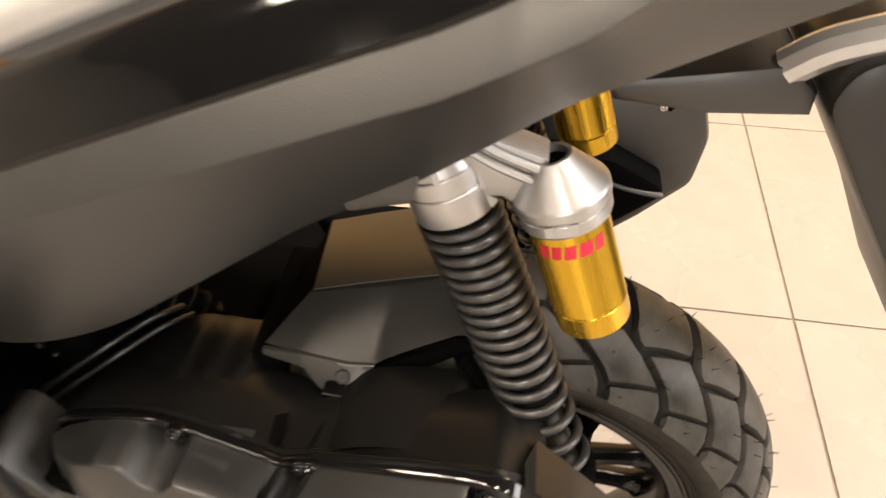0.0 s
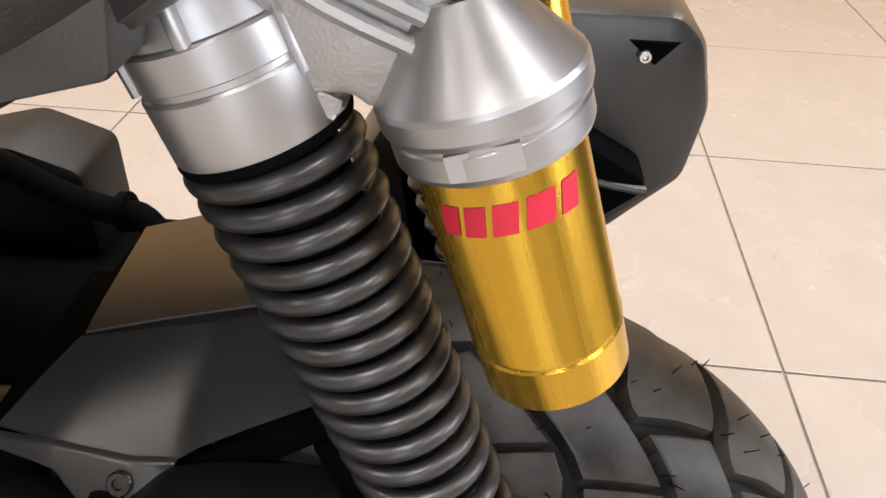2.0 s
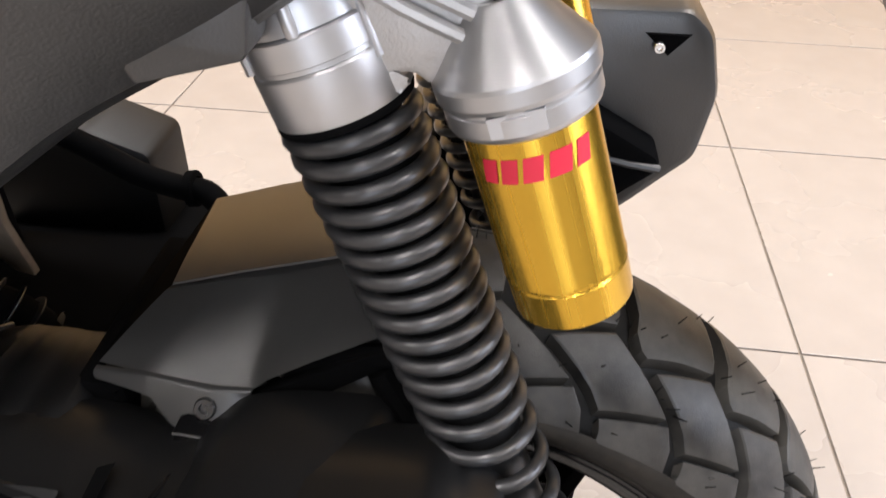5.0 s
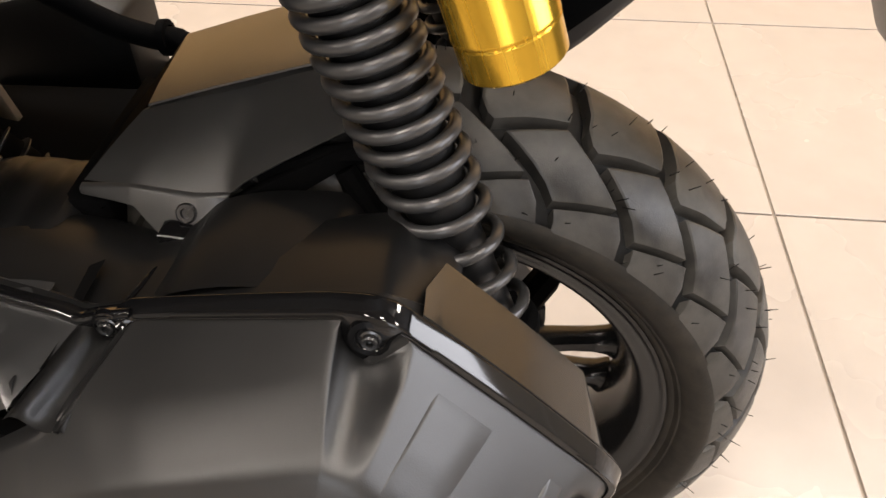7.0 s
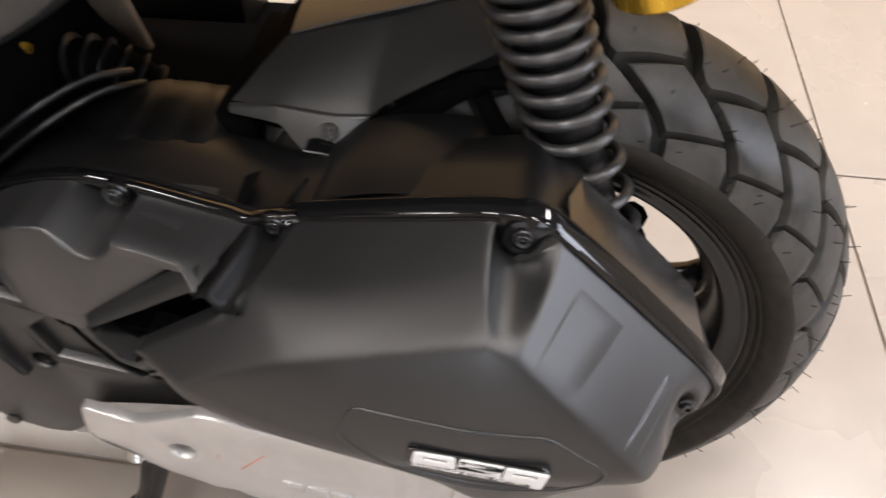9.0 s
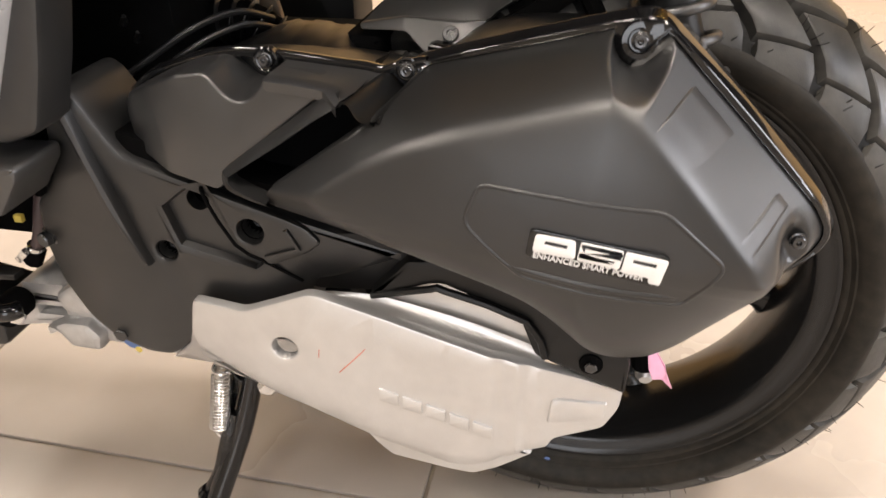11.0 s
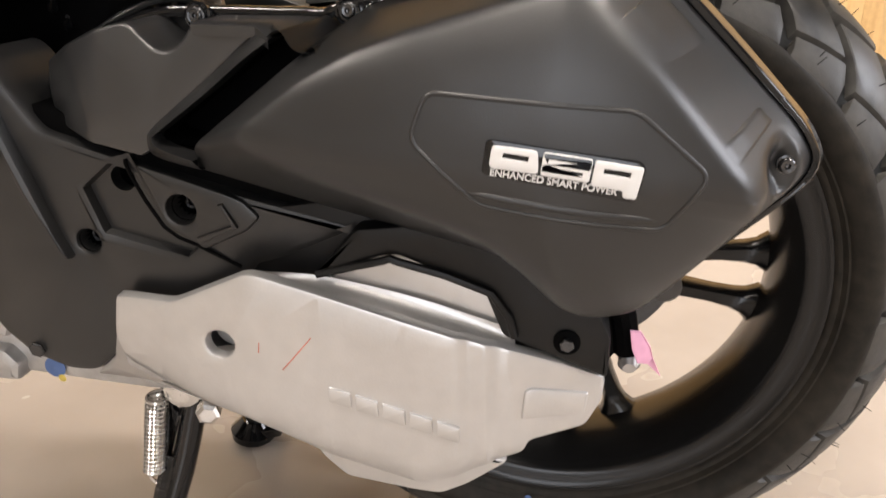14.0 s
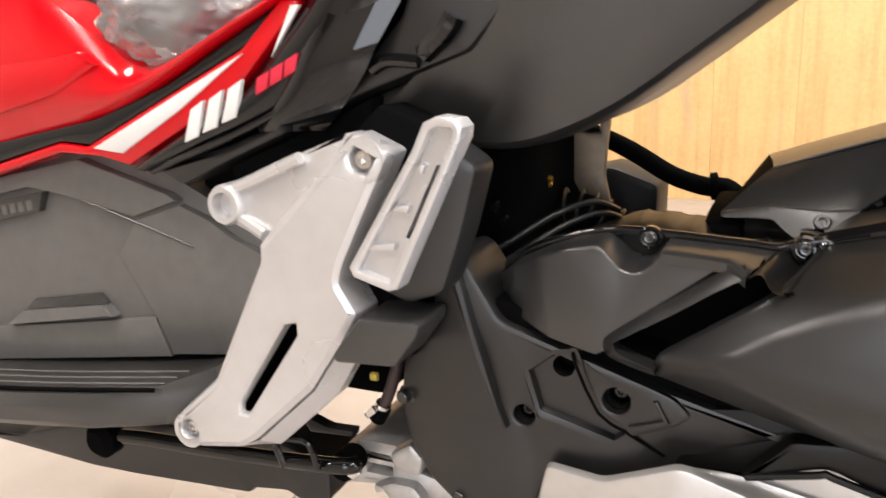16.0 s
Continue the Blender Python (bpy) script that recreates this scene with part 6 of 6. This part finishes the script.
# ---- engine and small things ----
def engine():
    bm = slab([(-0.492, 0.248), (-0.463, 0.264), (-0.432, 0.263), (-0.411, 0.245), (-0.34, 0.232), (-0.27, 0.240), (-0.20, 0.25), (-0.20, 0.205), (-0.30, 0.200), (-0.36, 0.205), (-0.400, 0.209), (-0.414, 0.206), (-0.431, 0.207), (-0.440, 0.222), (-0.476, 0.217), (-0.490, 0.213)], -0.105, 0.12, 0.008, [[(-0.459, 0.258), (-0.437, 0.258), (-0.437, 0.2525), (-0.459, 0.2525)], [(-0.460, 0.241), (-0.437, 0.241), (-0.437, 0.235), (-0.460, 0.235)]], r=0.006)
    e = part("engine_block", bm, MAT_CAST, scooter, "cast aluminium engine underside")
    part("drain_bolt", turned([(0.009, 0), (0.009, 0.01), (0.006, 0.012)], (-0.257, -0.105, 0.190), (0.3, -1, 0), 6), MAT_CHROME, e)
    part("blue_mark", turned([(0.0085, 0), (0.0003, 0.001)], (-0.376, -0.1065, 0.2175), (0, -1, 0), 14, (False, False)), MAT_BLUE, e)
    part("yellow_mark", turned([(0.0032, 0), (0.0003, 0.001)], (-0.372, -0.1067, 0.2085), (0, -1, 0), 12, (False, False)), MAT_YELLOW, e)
    part("casting_lump", slab([(-0.452, 0.226), (-0.430, 0.236), (-0.408, 0.236), (-0.398, 0.224), (-0.402, 0.208), (-0.430, 0.209), (-0.438, 0.222)], -0.116, -0.100, 0.006, r=0.004), MAT_CAST, e)
    part("casting_lump", slab([(-0.432, 0.262), (-0.410, 0.276), (-0.398, 0.262), (-0.404, 0.244), (-0.428, 0.246)], -0.114, -0.100, 0.005, r=0.004), MAT_CAST, e)
    # dark sheet inside the casting paints the shade in both slots
    part("slot_back_shade", box(-0.465, -0.432, -0.090, -0.085, 0.232, 0.260), MAT_DARK, e)
    hose = part("drain_hose", tube([(-0.416, -0.105, 0.365), (-0.421, -0.110, 0.341), (-0.430, -0.110, 0.317), (-0.437, -0.110, 0.304)], 0.0052, 12), MAT_HOSE, scooter, "purple-brown rubber drain hose")
    part("hose_clamp", turned([(0.0052, -0.0035), (0.0070, -0.0030), (0.0070, 0.0030), (0.0052, 0.0035)], (-0.4365, -0.110, 0.3055), (-0.5, 0, -1), 16, (False, False)), MAT_CHROME, hose)
    part("hose_end", tube([(-0.436, -0.110, 0.304), (-0.443, -0.110, 0.292)], 0.0075, 10, smooth=False), MAT_DARK, hose)
    part("clamp_ear", slab([(-0.450, 0.300), (-0.441, 0.309), (-0.437, 0.304), (-0.446, 0.296)], -0.121, -0.116, 0.001), MAT_CHROME, hose)
    part("yellow_tag", box(-0.4465, -0.4395, -0.112, -0.108, 0.3285, 0.3350, 0.001), MAT_YELLOW, hose)
    # plain filler blocks; the engine bay's shade is put into their near-black colour
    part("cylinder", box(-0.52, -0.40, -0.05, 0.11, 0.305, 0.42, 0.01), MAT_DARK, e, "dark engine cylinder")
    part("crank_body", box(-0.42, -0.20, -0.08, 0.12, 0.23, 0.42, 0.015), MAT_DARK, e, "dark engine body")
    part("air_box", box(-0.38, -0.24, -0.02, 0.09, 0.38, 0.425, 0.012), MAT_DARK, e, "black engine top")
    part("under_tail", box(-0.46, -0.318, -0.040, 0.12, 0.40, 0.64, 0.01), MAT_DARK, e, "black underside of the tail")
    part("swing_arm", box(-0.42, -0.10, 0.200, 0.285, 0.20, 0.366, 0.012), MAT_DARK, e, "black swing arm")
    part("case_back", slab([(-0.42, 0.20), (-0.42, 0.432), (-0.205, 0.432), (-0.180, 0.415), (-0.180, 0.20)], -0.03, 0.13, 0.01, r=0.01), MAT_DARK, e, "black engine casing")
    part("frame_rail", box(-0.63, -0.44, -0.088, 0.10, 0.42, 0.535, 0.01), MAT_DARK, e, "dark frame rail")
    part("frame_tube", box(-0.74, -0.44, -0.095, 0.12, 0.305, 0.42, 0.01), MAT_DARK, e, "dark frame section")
    hub = turned([(0.045, -0.10), (0.045, -0.03), (0.03, -0.028)], AXLE, (0, 1, 0), 32)
    part("final_drive", hub, MAT_DARK, e, "dark final drive hub")
    part("brake_caliper", slab([(0.052, 0.352), (0.060, 0.388), (0.084, 0.398), (0.110, 0.380), (0.122, 0.350), (0.108, 0.338), (0.080, 0.344)], 0.055, 0.105, 0.006, r=0.006), MAT_GLOSS, e, "black brake caliper inside the wheel")
    part("caliper_pin", turned([(0.006, 0), (0.006, 0.010), (0.003, 0.012)], (0.098, 0.055, 0.366), (0, -1, 0), 14), MAT_BOLT, e)
    part("brake_disc", turned([(0.060, 0.045), (0.105, 0.045), (0.105, 0.049), (0.060, 0.049)], AXLE, (0, 1, 0), 48, (False, False)), MAT_BOLT, e, "steel brake disc")
    part("brake_shoe", tube([(0.02, -0.02, 0.30), (0.06, -0.01, 0.33), (0.10, 0.05, 0.33)], 0.012, 8), MAT_DARK, e)
    # ribbed intake bellows
    line = catmull([(-0.335, 0.024, 0.452), (-0.305, 0.026, 0.456), (-0.282, 0.028, 0.449), (-0.264, 0.032, 0.430), (-0.258, 0.036, 0.405)], 5)
    bel = part("intake_bellows", tube(line, 0.0165, 16, smooth=False), MAT_DARK, scooter, "black ribbed rubber intake bellows")
    for k in range(2, len(line) - 2, 2):
        part("bellows_rib", turned([(0.0160, -0.0016), (0.0205, -0.0004), (0.0205, 0.0004), (0.0160, 0.0016)], line[k], line[k + 1] - line[k - 1], 20, (False, False)), MAT_PLASTIC, bel)
    # silver frame tab, the brown that it reflects painted into its colour
    tab = [(-0.327, 0.570), (-0.280, 0.570), (-0.287, 0.510), (-0.289, 0.480), (-0.2800, 0.4370), (-0.2930, 0.4400), (-0.312, 0.462), (-0.327, 0.490)]
    part("frame_tab", slab(tab, 0.073, 0.079, 0.002, [[(-0.312, 0.520), (-0.294, 0.520), (-0.294, 0.548), (-0.312, 0.548)]], r=0.003), MAT_TAB, scooter, "metal frame tab with a brown reflection in its colour")
    for x, y, z, r, mat in ((-0.337, -0.004, 0.492, 0.0032, MAT_BOLT), (-0.322, -0.004, 0.483, 0.0042, MAT_GOLD), (-0.352, -0.052, 0.470, 0.0030, MAT_CASE), (-0.345, -0.050, 0.458, 0.0026, MAT_CASE)):
        part("hose_fitting", turned([(r, 0), (r * 1.1, 0.002), (r * 1.1, 0.006), (r * 0.6, 0.008), (r * 0.6, 0.014)], (x, y, z), (0.5, -0.6, 0.6), 6), mat, scooter, "small bright hose fitting")
    part("rubber_hose", tube([(-0.330, 0.165, 0.512), (-0.300, 0.165, 0.500), (-0.275, 0.165, 0.487), (-0.241, 0.165, 0.467), (-0.210, 0.165, 0.457), (-0.185, 0.160, 0.455), (-0.165, 0.145, 0.43), (-0.165, 0.13, 0.38)], 0.0095, 12), MAT_DARK, scooter, "black rubber hose")
    part("hose_clip", turned([(0.0095, -0.004), (0.0140, -0.003), (0.0140, 0.003), (0.0095, 0.004)], (-0.200, 0.165, 0.457), (1, 0, 0.1), 16, (False, False)), MAT_DARK, scooter)
    part("relay_box", slab([(-0.420, 0.440), (-0.317, 0.466), (-0.263, 0.446), (-0.265, 0.345), (-0.42, 0.345)], 0.225, 0.29, 0.008, r=0.008), MAT_BACK, scooter, "black plastic box behind the frame")
    for dx, dz in ((0.0, 0.0), (0.007, -0.009)):
        line = [(-0.400 + dx, -0.080, 0.400 + dz), (-0.369 + dx, -0.075, 0.423 + dz), (-0.335 + dx, -0.060, 0.446 + dz), (-0.300 + dx, -0.045, 0.468 + dz), (-0.276 + dx, -0.020, 0.474 + dz), (-0.262 + dx, 0.010, 0.462 + dz)]
        part("cable", tube(line, 0.0026, 8, 6), MAT_PLASTIC, scooter, "black engine cable")
    for x, z, mat in ((0.208, 0.225, MAT_BLUE), (-0.023, 0.071, MAT_BLUE), (-0.037, 0.064, MAT_YELLOW)):
        part("paint_dot", turned([(0.003, 0), (0.0003, 0.0006)], (x, MID - 0.0632, z), (0, -1, 0), 12, (False, False)), mat, WHEEL)
    # valve, lever end and ribbon at the foot of the cover
    v = part("brake_lever", tube([(0.020, -0.125, 0.335), (0.035, -0.130, 0.300), (0.040, -0.130, 0.270)], 0.008, 10), MAT_DARK, scooter, "black brake lever end")
    part("pinch_bolt", turned([(0.010, 0), (0.010, 0.012), (0.006, 0.014)], (0.058, -0.125, 0.318), (0, -1, 0), 16), MAT_BOLT, v)
    part("clear_cap", turned([(0.006, 0), (0.007, 0.008), (0.004, 0.012)], (0.042, -0.120, 0.262), (0, -1, -0.3), 16), MAT_ALU, v)
    part("wire_tie", tube([(0.018, -0.138, 0.306), (0.030, -0.142, 0.308), (0.036, -0.138, 0.312)], 0.0022, 6), MAT_CHROME, v)
    rib = [(0.040, 0.290), (0.047, 0.287), (0.053, 0.278), (0.055, 0.270), (0.060, 0.258), (0.052, 0.266), (0.045, 0.270), (0.0415, 0.279)]
    part("ribbon", slab(rib, -0.140, -0.138, 0.0006, bend=lambda x, z: 0.004 * math.sin(x * 400 + z * 160)), MAT_PINK, v, "small pink tag ribbon")


engine()


def film_bag():
    bm = bmesh.new()
    bmesh.ops.create_icosphere(bm, subdivisions=5, radius=1)
    for v in bm.verts:
        n = noise.noise(v.co * 2.0) * 0.22 + abs(noise.noise(v.co * 4.5)) * 0.22 + abs(noise.noise(v.co * 11)) * 0.05
        v.co = Vector((v.co.x * 0.085, v.co.y * 0.05, v.co.z * 0.05)) * (0.9 + n) + Vector((-0.615, -0.095, 0.645))
    bag = tagged(part("plastic_wrap", bm, MAT_FILM, smooth=60), "crumpled clear plastic wrap lying on the red panel", "plastic wrap")
    bm = tube([(-0.655, -0.09, 0.655), (-0.62, -0.085, 0.640), (-0.575, -0.09, 0.655)], 0.020, 14, 6)
    part("wrapped_strap", bm, MAT_GREY, bag, "grey strap inside the wrap")


film_bag()


# ---- small pieces of the room, last ----
def tiles():
    x0, x1, y0, y1 = ROOM
    g = 0.0022
    bm = slab([(g, g), (TILE - g, g), (TILE - g, TILE - g), (g, TILE - g)], 0.0, 0.0035, 0.0008)
    for v in bm.verts:
        v.co = Vector((v.co.x, v.co.z, -v.co.y))
    first = None
    for i in sorted(range(-8, 9), key=abs):
        for j in sorted(range(-7, 6), key=abs):
            c = CORNER + U * TILE * i + V * TILE * j
            ends = [c, c + U * TILE, c + V * TILE, c + (U + V) * TILE]
            if max(p.x for p in ends) < x0 + 0.03 or min(p.x for p in ends) > x1 - 0.03 or max(p.y for p in ends) < y0 + 0.03 or min(p.y for p in ends) > y1 - 0.03:
                continue
            if first is None:
                ob = first = part("tile", bm, MAT_TILE, FLOOR, smooth=0)
            else:
                ob = first.copy()
                scene.collection.objects.link(ob)
            m = Matrix.Translation(c) @ Matrix.Rotation(GRID, 4, "Z")
            ob.matrix_basis = m
            if not all(x0 < p.x < x1 and y0 < p.y < y1 for p in ends):
                # a tile cut off at the wall
                ob.data = ob.data.copy()
                for v in ob.data.vertices:
                    p = m @ v.co
                    p.x, p.y = min(max(p.x, x0 + 0.001), x1 - 0.001), min(max(p.y, y0 + 0.001), y1 - 0.001)
                    v.co = m.inverted() @ p


tiles()


def planks():
    x0, x1 = ROOM[0], ROOM[1]
    w, first, k = 0.29, None, 0
    while x0 + k * w < x1:
        if first is None:
            bm = slab([(0.0003, 0.0), (w - 0.0003, 0.0), (w - 0.0003, CEILING), (0.0003, CEILING)], -0.018, 0.0, 0.0006)
            ob = first = part("plank", bm, MAT_WOOD, NORTH, smooth=0)
        else:
            ob = first.copy()
            scene.collection.objects.link(ob)
        ob.matrix_basis = pose(x0 + k * w, WALL_Y, 0)
        k += 1


planks()
